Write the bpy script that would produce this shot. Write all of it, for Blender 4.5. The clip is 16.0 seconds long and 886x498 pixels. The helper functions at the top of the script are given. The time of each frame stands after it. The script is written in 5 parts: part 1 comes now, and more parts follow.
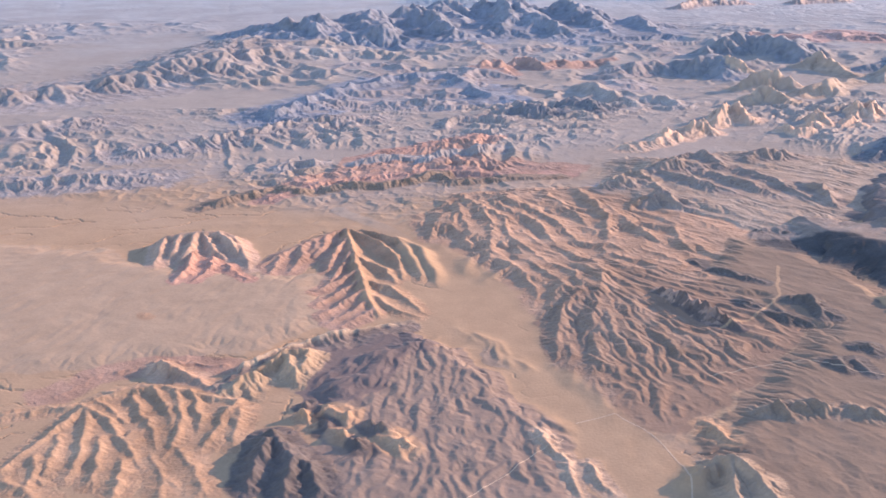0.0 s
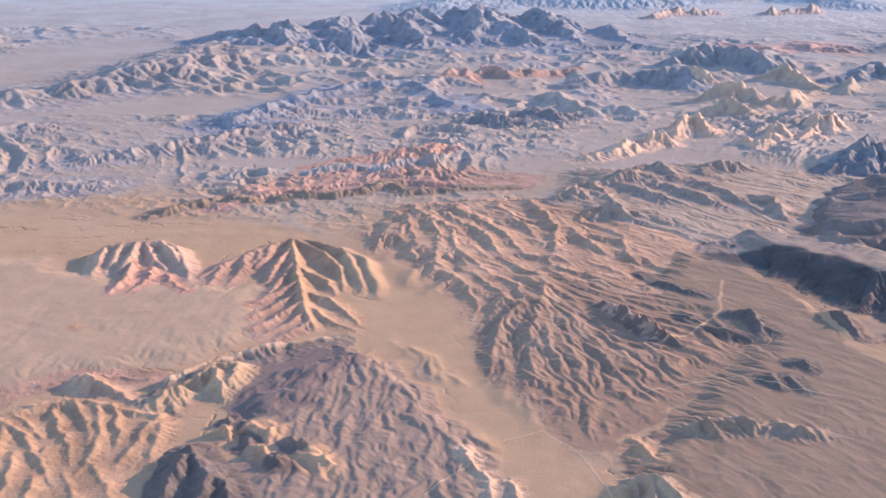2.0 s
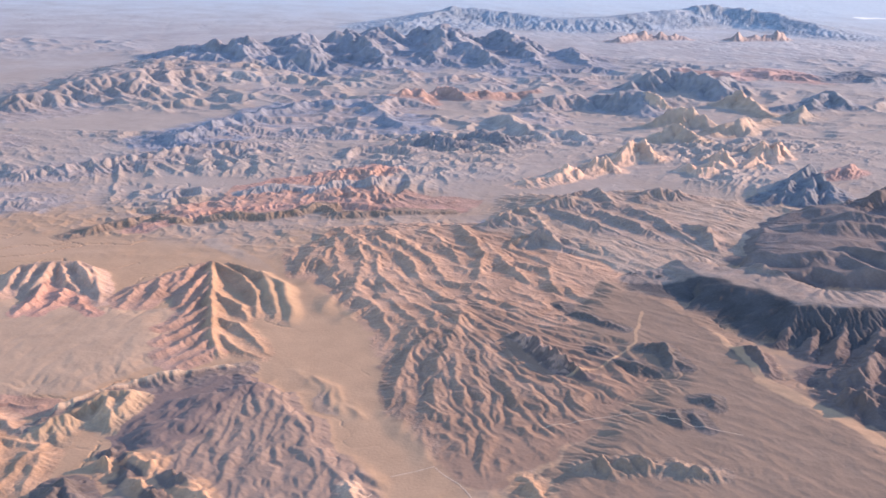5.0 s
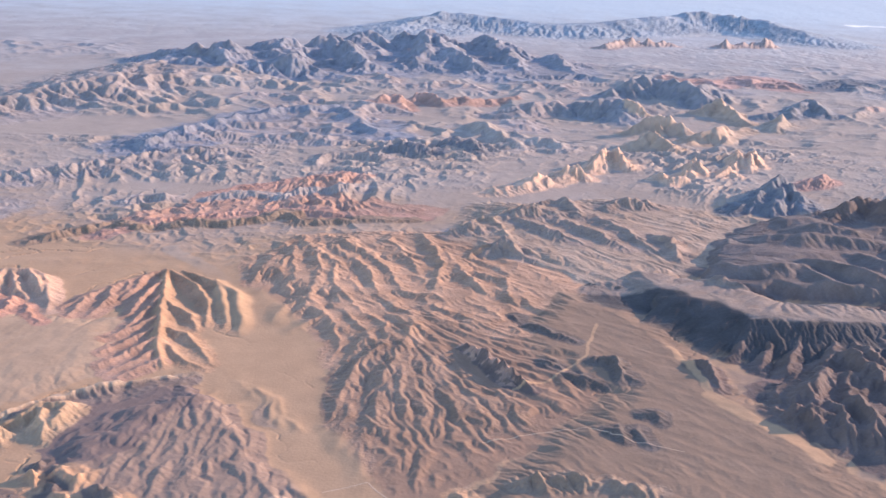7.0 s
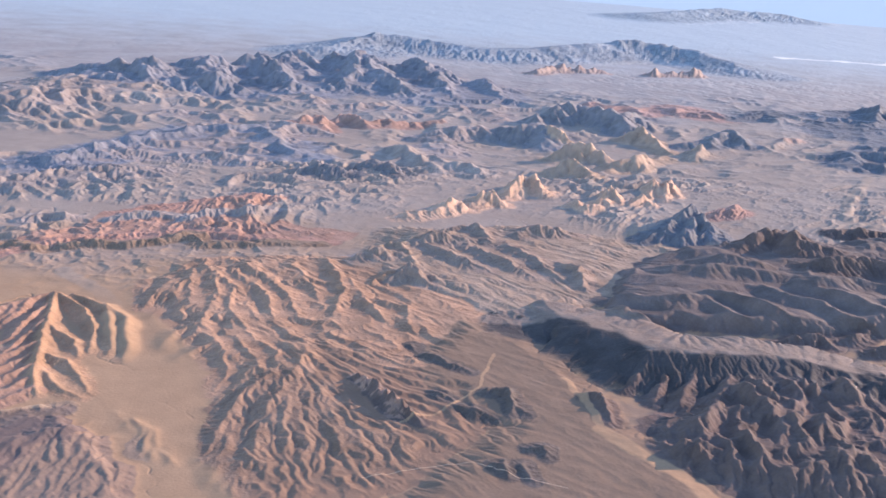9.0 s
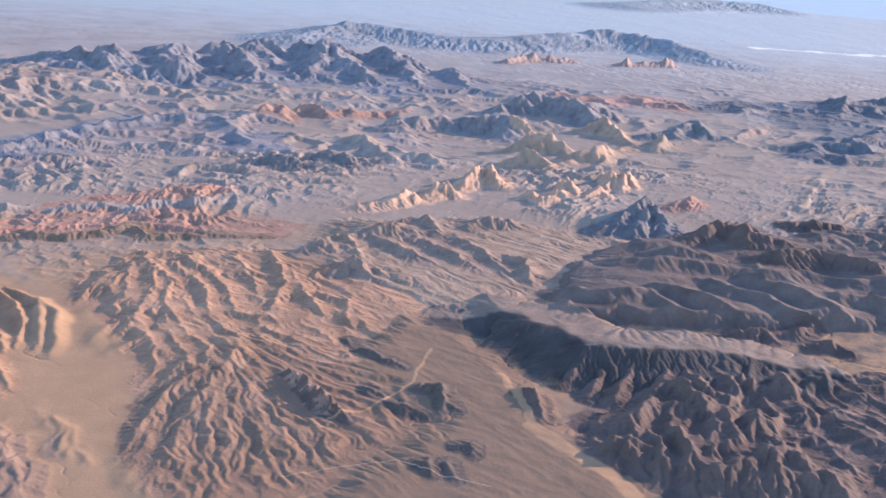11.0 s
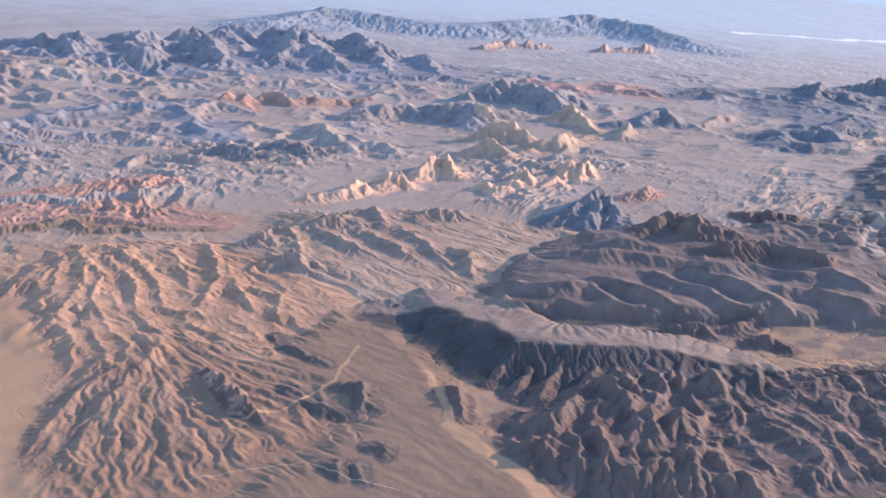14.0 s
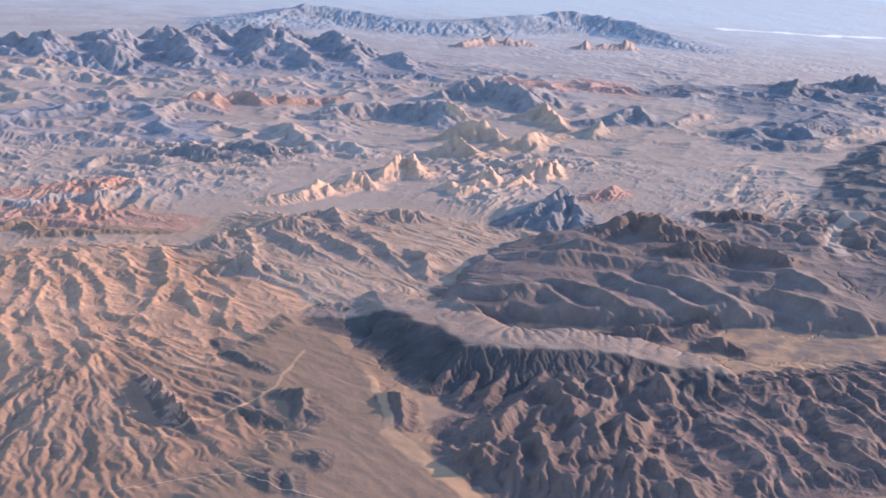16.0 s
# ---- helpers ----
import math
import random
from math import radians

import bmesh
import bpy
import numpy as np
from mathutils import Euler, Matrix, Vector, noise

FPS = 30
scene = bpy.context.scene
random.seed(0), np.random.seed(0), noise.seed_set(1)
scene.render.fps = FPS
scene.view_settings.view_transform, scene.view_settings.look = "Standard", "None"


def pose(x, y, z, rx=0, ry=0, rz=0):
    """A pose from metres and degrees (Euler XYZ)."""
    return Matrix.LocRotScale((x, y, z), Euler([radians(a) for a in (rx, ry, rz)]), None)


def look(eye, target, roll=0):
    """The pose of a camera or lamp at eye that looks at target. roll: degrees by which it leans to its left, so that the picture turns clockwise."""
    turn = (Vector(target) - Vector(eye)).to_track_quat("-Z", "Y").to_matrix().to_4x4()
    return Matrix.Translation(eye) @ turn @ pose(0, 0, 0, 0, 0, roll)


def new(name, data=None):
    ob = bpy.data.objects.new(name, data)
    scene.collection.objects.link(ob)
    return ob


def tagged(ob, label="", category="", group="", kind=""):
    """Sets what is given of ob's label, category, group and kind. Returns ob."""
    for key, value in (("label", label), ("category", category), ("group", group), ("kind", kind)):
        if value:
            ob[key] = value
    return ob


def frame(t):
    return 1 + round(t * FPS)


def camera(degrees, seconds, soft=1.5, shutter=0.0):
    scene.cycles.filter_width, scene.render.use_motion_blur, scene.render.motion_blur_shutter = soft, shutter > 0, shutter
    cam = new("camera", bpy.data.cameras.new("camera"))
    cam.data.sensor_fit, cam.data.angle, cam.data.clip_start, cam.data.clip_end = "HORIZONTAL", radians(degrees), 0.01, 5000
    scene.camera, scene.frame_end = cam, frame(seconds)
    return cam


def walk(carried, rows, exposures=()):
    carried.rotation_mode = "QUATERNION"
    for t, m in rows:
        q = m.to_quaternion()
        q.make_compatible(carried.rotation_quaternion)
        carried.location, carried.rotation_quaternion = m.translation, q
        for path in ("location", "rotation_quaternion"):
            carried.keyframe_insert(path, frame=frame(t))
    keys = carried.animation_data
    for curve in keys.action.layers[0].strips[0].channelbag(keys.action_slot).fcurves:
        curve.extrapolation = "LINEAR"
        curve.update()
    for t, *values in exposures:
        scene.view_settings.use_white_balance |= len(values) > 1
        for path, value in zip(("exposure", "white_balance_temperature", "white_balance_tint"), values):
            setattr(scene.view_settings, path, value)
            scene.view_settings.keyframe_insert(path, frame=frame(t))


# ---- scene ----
cam = camera(46.4, 16.0, soft=1.6)
METRES, EYE, TILT, LEAN, TURN = 150.0, 151.0, -19.27, 0.0, 0.0
ROWS = [
    (0.0, 0.0, 0.0, 0.0, 0.0, 0.0, -0.0),
    (0.5, 0.0295, 0.008, 0.0054, -0.12, 0.01, -0.02),
    (1.0, 0.0589, 0.0167, 0.0081, -0.49, 0.29, -0.2),
    (1.5, 0.0876, 0.0224, 0.013, -0.79, 0.39, -0.35),
    (2.0, 0.116, 0.0288, 0.0162, -0.85, 0.34, -0.4),
    (2.5, 0.1444, 0.0346, 0.0214, -0.87, 0.3, -0.53),
    (3.0, 0.1747, 0.0421, 0.0275, -1.1, 0.51, -0.72),
    (3.5, 0.2045, 0.05, 0.0317, -1.51, 0.79, -0.95),
    (4.0, 0.2333, 0.056, 0.037, -1.73, 1.01, -1.1),
    (6.5, 0.38, 0.0824, 0.0627, -1.9, 1.44, -1.77),
    (7.0, 0.4118, 0.0892, 0.0687, -1.98, 1.49, -1.81),
    (7.5, 0.4406, 0.0958, 0.0744, -2.17, 1.58, -2.0),
    (8.0, 0.47, 0.1007, 0.0796, -2.33, 1.6, -2.16),
    (8.5, 0.5033, 0.1122, 0.0847, -2.83, 1.63, -2.2),
    (9.0, 0.5334, 0.1331, 0.0924, -5.22, 2.76, -2.57),
    (9.5, 0.5679, 0.1435, 0.0957, -6.09, 2.96, -2.88),
    (12.0, 0.7146, 0.1682, 0.124, -6.17, 1.7, -2.38),
    (12.5, 0.7437, 0.172, 0.1297, -6.18, 1.68, -2.36),
    (13.0, 0.7721, 0.176, 0.1362, -6.21, 1.58, -2.41),
    (13.5, 0.8047, 0.1844, 0.1408, -6.21, 1.46, -2.43),
    (14.0, 0.8356, 0.1891, 0.1467, -6.37, 1.35, -2.44),
    (14.5, 0.8649, 0.1943, 0.1524, -6.5, 1.27, -2.42),
    (15.0, 0.8965, 0.2028, 0.1573, -6.66, 1.22, -2.35),
    (15.5, 0.9267, 0.2074, 0.1637, -6.73, 1.2, -2.3),
    (16.0, 0.9573, 0.2127, 0.1692, -6.73, 1.17, -2.2),
]
EXPOSURES = [(0.0, 1.22, 6420, 19), (8.3, 1.22, 6420, 19), (9.1, 1.05, 6310, 18), (9.6, 0.92, 6310, 18), (12.0, 1.12, 6360, 19), (16.0, 1.12, 6360, 19)]
walk(cam, [(t, pose(0, 0, EYE, TILT, LEAN, TURN) @ pose(METRES * x, METRES * y, METRES * z, 90 + pitch, roll, yaw)) for t, x, y, z, yaw, pitch, roll in ROWS], EXPOSURES)

# ---- world, sun and exposure ----
SUN_EL, SUN_AZ = 15.0, 27.0          # degrees over the plain; degrees from +x towards +y
world = bpy.data.worlds.new("world")
scene.world = world
world.use_nodes = True
wn = world.node_tree
sky = wn.nodes.new("ShaderNodeTexSky")
sky.sky_type, sky.sun_disc = "NISHITA", False
sky.sun_elevation, sky.sun_rotation = radians(SUN_EL), radians(90 - SUN_AZ)
sky.altitude, sky.air_density, sky.dust_density, sky.ozone_density = 1500, 1.3, 0.4, 2.5
wn.links.new(sky.outputs[0], wn.nodes["Background"].inputs[0])
wn.nodes["Background"].inputs[1].default_value = 0.165
sun = new("sun", bpy.data.lights.new("sun", "SUN"))
sun.data.energy, sun.data.angle, sun.data.color = 3.2, radians(0.6), (1.0, 0.75, 0.54)
_a, _e = radians(SUN_AZ), radians(SUN_EL)
sun.matrix_world = look((math.cos(_a) * math.cos(_e), math.sin(_a) * math.cos(_e), math.sin(_e)), (0, 0, 0))

# ---- noise on whole arrays ----
def hashed(ix, iy, seed):
    h = (ix.astype(np.int64) * 374761393 + iy.astype(np.int64) * 668265263 + seed * 974634721) & 0xFFFFFFFF
    h = ((h ^ (h >> 13)) * 1274126177) & 0xFFFFFFFF
    return h ^ (h >> 16)


def grad_noise(x, y, seed=0):
    """Gradient noise, about -1 to 1, for arrays."""
    ix, iy = np.floor(x), np.floor(y)
    fx, fy = (x - ix).astype(np.float32), (y - iy).astype(np.float32)
    ix, iy = ix.astype(np.int64), iy.astype(np.int64)
    u, v = fx * fx * fx * (fx * (fx * 6 - 15) + 10), fy * fy * fy * (fy * (fy * 6 - 15) + 10)

    def corner(dx, dy):
        a = (hashed(ix + dx, iy + dy, seed) & 1023).astype(np.float32) * np.float32(2 * math.pi / 1024)
        return np.cos(a) * (fx - dx) + np.sin(a) * (fy - dy)
    a = corner(0, 0) * (1 - u) + corner(1, 0) * u
    b = corner(0, 1) * (1 - u) + corner(1, 1) * u
    return 1.5 * (a * (1 - v) + b * v)


def fbm(x, y, octaves, seed=0, gain=0.5):
    total, amp, freq = np.zeros_like(x, dtype=np.float32), 1.0, 1.0
    for k in range(octaves):
        total += amp * grad_noise(x * freq + 17.3 * k, y * freq - 9.1 * k, seed + k)
        amp, freq = amp * gain, freq * 2.03
    return total


def ridged(x, y, octaves, seed=0):
    total, amp, freq = np.zeros_like(x, dtype=np.float32), 0.5, 1.0
    for k in range(octaves):
        total += amp * (1 - np.abs(grad_noise(x * freq + 5.7 * k, y * freq + 3.3 * k, seed + k))) ** 2
        amp, freq = amp * 0.5, freq * 2.05
    return total


def crags(x, y, octaves, seed=0, gain=0.6):
    """Broken mountain ground, 0 to about 1: rough on the heights, smooth in the hollows."""
    total, amp, freq, carry, full_ = np.zeros_like(x, dtype=np.float32), 1.0, 1.0, 1.0, 0.0
    for k in range(octaves):
        n = np.clip(1 - np.abs(grad_noise(x * freq + 5.7 * k, y * freq + 3.3 * k, seed + k)), 0, 1)
        n = n ** 1.35 * carry
        carry = np.clip(n * 1.5, 0, 1)
        total += amp * n
        full_ += amp
        amp, freq = amp * gain, freq * 2.07
    return total / (0.72 * full_)


def smooth(a, b, x):
    t = np.clip((x - a) / (b - a), 0, 1)
    return t * t * (3 - 2 * t)


# ---- soils: base colours ----
SAND = (0.475, 0.296, 0.184)
TAN = (0.485, 0.288, 0.18)
RED = (0.475, 0.268, 0.205)
PINK = (0.45, 0.262, 0.185)
PALE = (0.60, 0.39, 0.282)
BROWN = (0.30, 0.205, 0.15)
VOLCANIC = (0.172, 0.125, 0.112)
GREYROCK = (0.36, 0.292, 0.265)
# distant rock, its blue-grey holding the haze
HAZEROCK = (0.272, 0.262, 0.285)
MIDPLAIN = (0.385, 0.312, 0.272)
# far plain, then its rim: distance haze is mixed into these colours
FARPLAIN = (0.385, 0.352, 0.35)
HAZEPLAIN = (0.475, 0.535, 0.575)
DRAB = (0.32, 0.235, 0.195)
# DRAB at a distance, with haze in the colour
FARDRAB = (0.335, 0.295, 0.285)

# ---- the land's forms ----
FORMS = []


def form(name, soil, pts, wide, narrow=None, power=1.3, soft=1.0, cut=1.0, label="", category="hill", spread=1.0, group="", kind="", gully=None, depth=0.75, slant=0.0, even=0.25, rough=0.45, second=None, thin=2.6, stain=None, dapple=40.0, flat=None):
    """A ridge along pts (x, y, height), or (spurs) a list of such; wide: half-width on its left hand side, narrow: on its right; flat: the left side's power, for a bench."""
    FORMS.append(dict(name=name, soil=np.array(soil, np.float32), pts=pts, wl=wide, wr=narrow or wide, power=power, soft=soft, cut=cut,
                      label=label, category=category, spread=spread, group=group, kind=kind, gully=gully, depth=depth, slant=slant, even=even, rough=rough, thin=thin, stain=None if stain is None else np.array(stain, np.float32), dapple=dapple, flat=flat,
                      other=None if second is None else np.array(second, np.float32)))


def nearest_leg(pts, x, y):
    best, leg = np.full(x.shape, 1e9), np.zeros(x.shape, np.int32)
    for k, (a, b) in enumerate(zip(pts, pts[1:])):
        dx, dy = b[0] - a[0], b[1] - a[1]
        t = np.clip(((x - a[0]) * dx + (y - a[1]) * dy) / (dx * dx + dy * dy), 0, 1)
        d = np.hypot(x - a[0] - t * dx, y - a[1] - t * dy)
        leg = np.where(d < best, k, leg)
        best = np.minimum(best, d)
    return leg


def along(pts, x, y, wl, wr):
    """Distance to a line of points over the half-width of its side, and the height along it."""
    best, high = np.full(x.shape, 9.0, np.float32), np.zeros(x.shape, np.float32)
    way, off, gone = np.zeros(x.shape, np.float32), np.zeros(x.shape, np.float32), 0.0
    pts = [tuple(p) + (0,) * (3 - len(p)) for p in pts]
    if len(pts) == 1:
        pts = [pts[0], (pts[0][0] + 0.1, pts[0][1], pts[0][2])]
    for (ax, ay, ah), (bx, by, bh) in zip(pts, pts[1:]):
        dx, dy = bx - ax, by - ay
        size = dx * dx + dy * dy
        t = np.clip(((x - ax) * dx + (y - ay) * dy) / size, 0, 1)
        ex, ey = x - ax - t * dx, y - ay - t * dy
        d = np.sqrt(ex * ex + ey * ey)
        side = (dx * ey - dy * ex) / (d * math.sqrt(size) + 1e-6)
        w = wr + (wl - wr) * (0.5 + 0.5 * side)
        d = d / w
        near = d < best
        best = np.where(near, d, best)
        high = np.where(near, ah + t * (bh - ah), high)
        off = np.where(near, side * d * w, off)
        way = np.where(near, gone + t * math.sqrt(size) + (ex * dx + ey * dy) / math.sqrt(size), way)
        gone += math.sqrt(size)
    return best, high, way, off


def gullies(u, v, seed, even=0.4, thin=2.6):
    """0 on spurs to 1 in the gullies between them; u counts gullies, v runs down the slope; even: how regular they are."""
    w = u + (0.8 - 0.45 * min(even * 2, 1)) * fbm(u * 0.45, v * 0.7, 3, seed)
    a = (0.5 + 0.5 * np.cos(2 * math.pi * w)) ** 1.3 * (0.8 + 0.45 * grad_noise(np.floor(w) * 1.71 + 0.3, v * 0.9, seed + 3))
    n1 = np.abs(grad_noise(w * 1.05, v * 0.55, seed + 11))
    n2 = np.abs(grad_noise(w * 2.3 + 4.4, v * 1.4, seed + 13))
    n3 = np.abs(grad_noise(w * 4.9 + 1.4, v * 3.2, seed + 17))
    c = np.clip(1 - thin * n1, 0, 1) ** 1.15
    d = np.clip(1 - thin * n2, 0, 1) ** 1.15
    e = np.clip(1 - thin * n3, 0, 1)
    main = even * a + (1 - even) * c
    return np.clip(main + 0.48 * d * (1 - 0.5 * main) + 0.30 * e, 0, 1.15)


def inside(pts, x, y):
    """Signed distance to a closed line, above 0 inside."""
    best, odd = np.full(x.shape, 1e9, np.float32), np.zeros(x.shape, bool)
    for (ax, ay), (bx, by) in zip(pts, pts[1:] + pts[:1]):
        dx, dy = bx - ax, by - ay
        t = np.clip(((x - ax) * dx + (y - ay) * dy) / (dx * dx + dy * dy), 0, 1)
        best = np.minimum(best, np.hypot(x - ax - t * dx, y - ay - t * dy))
        if ay != by:
            odd ^= ((ay > y) != (by > y)) & (x < dx * (y - ay) / dy + ax)
    return np.where(odd, best, -best)

SALT_LAKE = [(900, 2031), (1012, 2045), (1091, 2030), (1244, 2080), (1500, 2150)]
PLAINS = [(165, 665, 60, 75, 0.8), (165, 590, 70, 36, 0.7), (290, 490, 130, 62), (250, 360, 150, 70), (-190, 770, 120, 45), (60, 845, 36, 18), (-190, 465, 90, 40), (-60, 597, 60, 14), (205, 528, 34, 34), (-150, 370, 110, 60), (-110, 480, 50, 14), (420, 985, 60, 60, 0.8), (-300, 1000, 90, 160), (400, 800, 50, 70, 0.7), (150, 540, 115, 95, 0.72)]
WASH = [(-51, 488), (-22, 455), (6, 404), (20, 367), (24, 335), (34, 308), (42, 277), (56, 250), (62, 205)]
WASHES = [
    ([(-51, 488), (-28, 462), (-8, 425)], 4.0), ([(-8, 425), (10, 392), (18, 360), (14, 340)], 13.0),
    ([(20, 352), (25, 325), (34, 300)], 7.5), ([(34, 300), (44, 274), (57, 250), (65, 205)], 11.0),
    ([(139, 402), (135, 389), (131, 376), (125, 362), (112, 348), (100, 340)], 0.6), ([(163, 379), (166, 364), (168, 349), (168, 337)], 1.4), ([(168, 337), (174, 324), (182, 315), (188, 305), (191, 295)], 3.2),
    ([(471, 769), (434, 713), (412, 680), (392, 637), (390, 617), (404, 614)], 4.0), ([(434, 608), (438, 580), (445, 573), (429, 566), (412, 540), (409, 518)], 4.0),
]
# far to near: ranges, then hills; blue haze is in the far ones' colours
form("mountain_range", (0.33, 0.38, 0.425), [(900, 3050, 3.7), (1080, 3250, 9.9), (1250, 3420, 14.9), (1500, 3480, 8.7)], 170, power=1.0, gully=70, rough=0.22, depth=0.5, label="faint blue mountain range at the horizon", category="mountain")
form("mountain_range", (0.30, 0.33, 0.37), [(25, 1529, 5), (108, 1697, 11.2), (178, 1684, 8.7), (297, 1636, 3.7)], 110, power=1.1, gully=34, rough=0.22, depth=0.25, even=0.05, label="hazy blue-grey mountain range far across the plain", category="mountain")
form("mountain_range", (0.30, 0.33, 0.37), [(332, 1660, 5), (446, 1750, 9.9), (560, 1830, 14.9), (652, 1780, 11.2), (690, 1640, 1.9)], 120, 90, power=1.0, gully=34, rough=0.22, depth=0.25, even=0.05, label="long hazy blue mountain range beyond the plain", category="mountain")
form("red_butte", (0.40, 0.30, 0.265), [(315, 1416, 5), (366, 1480, 9), (420, 1490, 4)], 26, label="small pinkish rock butte on the far plain", category="butte", cut=0.6)
form("red_butte", (0.40, 0.30, 0.265), [(499, 1500, 9), (520, 1505, 4), (584, 1540, 9)], 24, label="pair of pinkish rock buttes on the far plain", category="butte", cut=0.6)
form("upland", (0.40, 0.325, 0.285), [(-262, 800), (-300, 900), (-275, 1010), (-215, 1150), (-120, 1180), (-60, 1070), (-110, 960), (-180, 860)], 45, soft=(-190, 1000, 7.5, 0.008), gully=(20, 150), depth=2.5, even=0.0, rough=0.9, cut=1.2, kind="area", label="pale pinkish tan eroded upland before the mountain", category="upland")
form("mountain", GREYROCK, [(-329, 763, 9.3), (-287, 787, 8.06), (-254, 824, 8.68), (-232, 880, 9.3), (-207, 960, 9.3), (-175, 1060, 9.92)], 85, 70, rough=0.5, depth=0.6, label="long pale brown eroded mountain range", category="mountain", cut=1.2)
form("hill", GREYROCK, [(-279, 639, 7), (-260, 665, 8), (-232, 680, 4)], 32, rough=0.5, depth=0.55, label="low grey-brown eroded desert hill", category="hill")
form("hill", GREYROCK, [(-240, 520, 4), (-205, 531, 5), (-160, 545, 3)], 26, rough=0.5, depth=0.55, label="low grey-brown hill with many gullies", category="hill")
form("hill", GREYROCK, [(-190, 590, 3), (-164, 607, 5), (-129, 637, 5), (-98, 670, 6), (-55, 690, 4)], 24, rough=0.5, depth=0.55, label="grey-brown rocky ridge crossed by gullies", category="hill")
form("hill", HAZEROCK, [(-115, 700, 6), (-82, 768, 9), (-47, 829, 9), (-2, 855, 8), (34, 770, 6)], 42, rough=0.5, depth=0.55, label="dark grey rocky hills with bluish shade", category="hill", cut=1.2)
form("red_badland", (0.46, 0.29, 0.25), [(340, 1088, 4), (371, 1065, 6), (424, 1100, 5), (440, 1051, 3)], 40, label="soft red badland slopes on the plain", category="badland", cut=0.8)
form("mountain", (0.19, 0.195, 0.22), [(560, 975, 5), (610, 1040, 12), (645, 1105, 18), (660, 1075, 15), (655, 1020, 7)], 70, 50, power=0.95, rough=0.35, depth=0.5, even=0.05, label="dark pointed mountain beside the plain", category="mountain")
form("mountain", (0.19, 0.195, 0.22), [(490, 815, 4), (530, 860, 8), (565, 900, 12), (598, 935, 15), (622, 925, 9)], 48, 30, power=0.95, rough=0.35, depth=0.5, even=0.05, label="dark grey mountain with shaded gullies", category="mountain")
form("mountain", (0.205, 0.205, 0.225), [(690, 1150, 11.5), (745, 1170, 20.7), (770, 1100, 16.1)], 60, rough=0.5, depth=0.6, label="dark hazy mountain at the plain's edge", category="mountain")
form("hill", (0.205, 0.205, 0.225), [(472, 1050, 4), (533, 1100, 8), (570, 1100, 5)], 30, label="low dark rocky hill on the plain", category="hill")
form("dark_upland", (0.15, 0.14, 0.142), [(400, 575), (428, 612), (470, 668), (492, 720), (560, 800), (640, 860), (780, 900), (760, 760), (620, 610), (470, 535)], 26, soft=(640, 800, 8, 0.014), gully=(18, 180), depth=2.6, even=0.0, rough=0.8, cut=1.0, kind="area", label="low dark grey-green upland with scrub", category="upland")
form("red_butte", (0.46, 0.32, 0.27), [(463, 920, 3), (480, 932, 4)], 10, label="small pinkish butte alone on the plain", category="butte", cut=0.6)
form("red_badland", (0.475, 0.28, 0.21), [(-98, 498), (-60, 528), (0, 556), (72, 552), (85, 572), (20, 588), (42, 640), (0, 632), (-52, 596), (-66, 556), (-100, 522)], 12, soft=(-10, 680, 2.0, 0.008), gully=(5, 120), depth=1.3, even=0.0, rough=0.52, cut=0.9, kind="area", label="broken reddish badland between sandstone ledges", category="badland")
form("red_cliff", RED, [(-88, 507, 2), (-67, 528, 3), (-38, 545, 3), (-1, 557, 2.6), (36, 551, 1.6), (67, 551, 1)], 9, 7, power=0.8, label="band of red sandstone ledges", category="rock ledge", spread=1.15)
form("red_cliff", RED, [(-48, 589, 2), (-29, 606, 3), (-1, 624, 3), (27, 640, 1.5)], 9, 8, power=0.8, label="red sandstone ledges above a grey plain", category="rock ledge")
form("hill", GREYROCK, [(108, 546, 3), (128, 566, 4), (142, 560, 2)], 14, rough=0.5, depth=0.55, label="rounded grey-brown hill of gravel", category="hill")
form("hill", GREYROCK, [(82, 523, 3), (105, 540, 4), (114, 506, 2)], 12, rough=0.5, depth=0.55, label="rounded grey-brown hill of gravel", category="hill")
form("hill", GREYROCK, [(91, 480, 2.5), (106, 502, 3.6), (120, 490, 2)], 12, rough=0.5, depth=0.55, label="rounded grey-brown hill of gravel", category="hill")
form("gullied_slope", (0.455, 0.274, 0.185), [(-18, 470), (10, 515), (77, 530), (135, 490), (155, 440), (118, 400), (74, 396), (40, 362), (26, 386), (8, 405)], 22, soft=(5, 560, 4.6, 0.018), gully=(11, 120), depth=0.8, even=0.03, thin=4.2, cut=1.0, kind="area", label="tan slope cut into winding parallel gullies", category="slope")
form("gullied_slope", (0.41, 0.285, 0.212), [(77, 512), (100, 580), (190, 600), (240, 560), (200, 470), (150, 430), (130, 470)], 20, soft=(-60, 780, 9.5, 0.02), gully=(8, 280), depth=0.55, even=0.0, thin=4.2, rough=0.3, cut=0.7, kind="area", label="grey-tan slope with fine runnels", category="slope")
form("sandy_apron", (0.47, 0.31, 0.208), [(-215, 300), (-120, 305), (-60, 325), (-40, 350), (-50, 400), (-100, 398), (-150, 425), (-215, 435)], 12, soft=(-20, 540, 3.0, 0.008), gully=(4.5, 200), depth=0.26, thin=6.5, even=0.0, rough=0.1, cut=0.3, kind="area", label="sandy apron with faint braided runnels", category="alluvial fan")
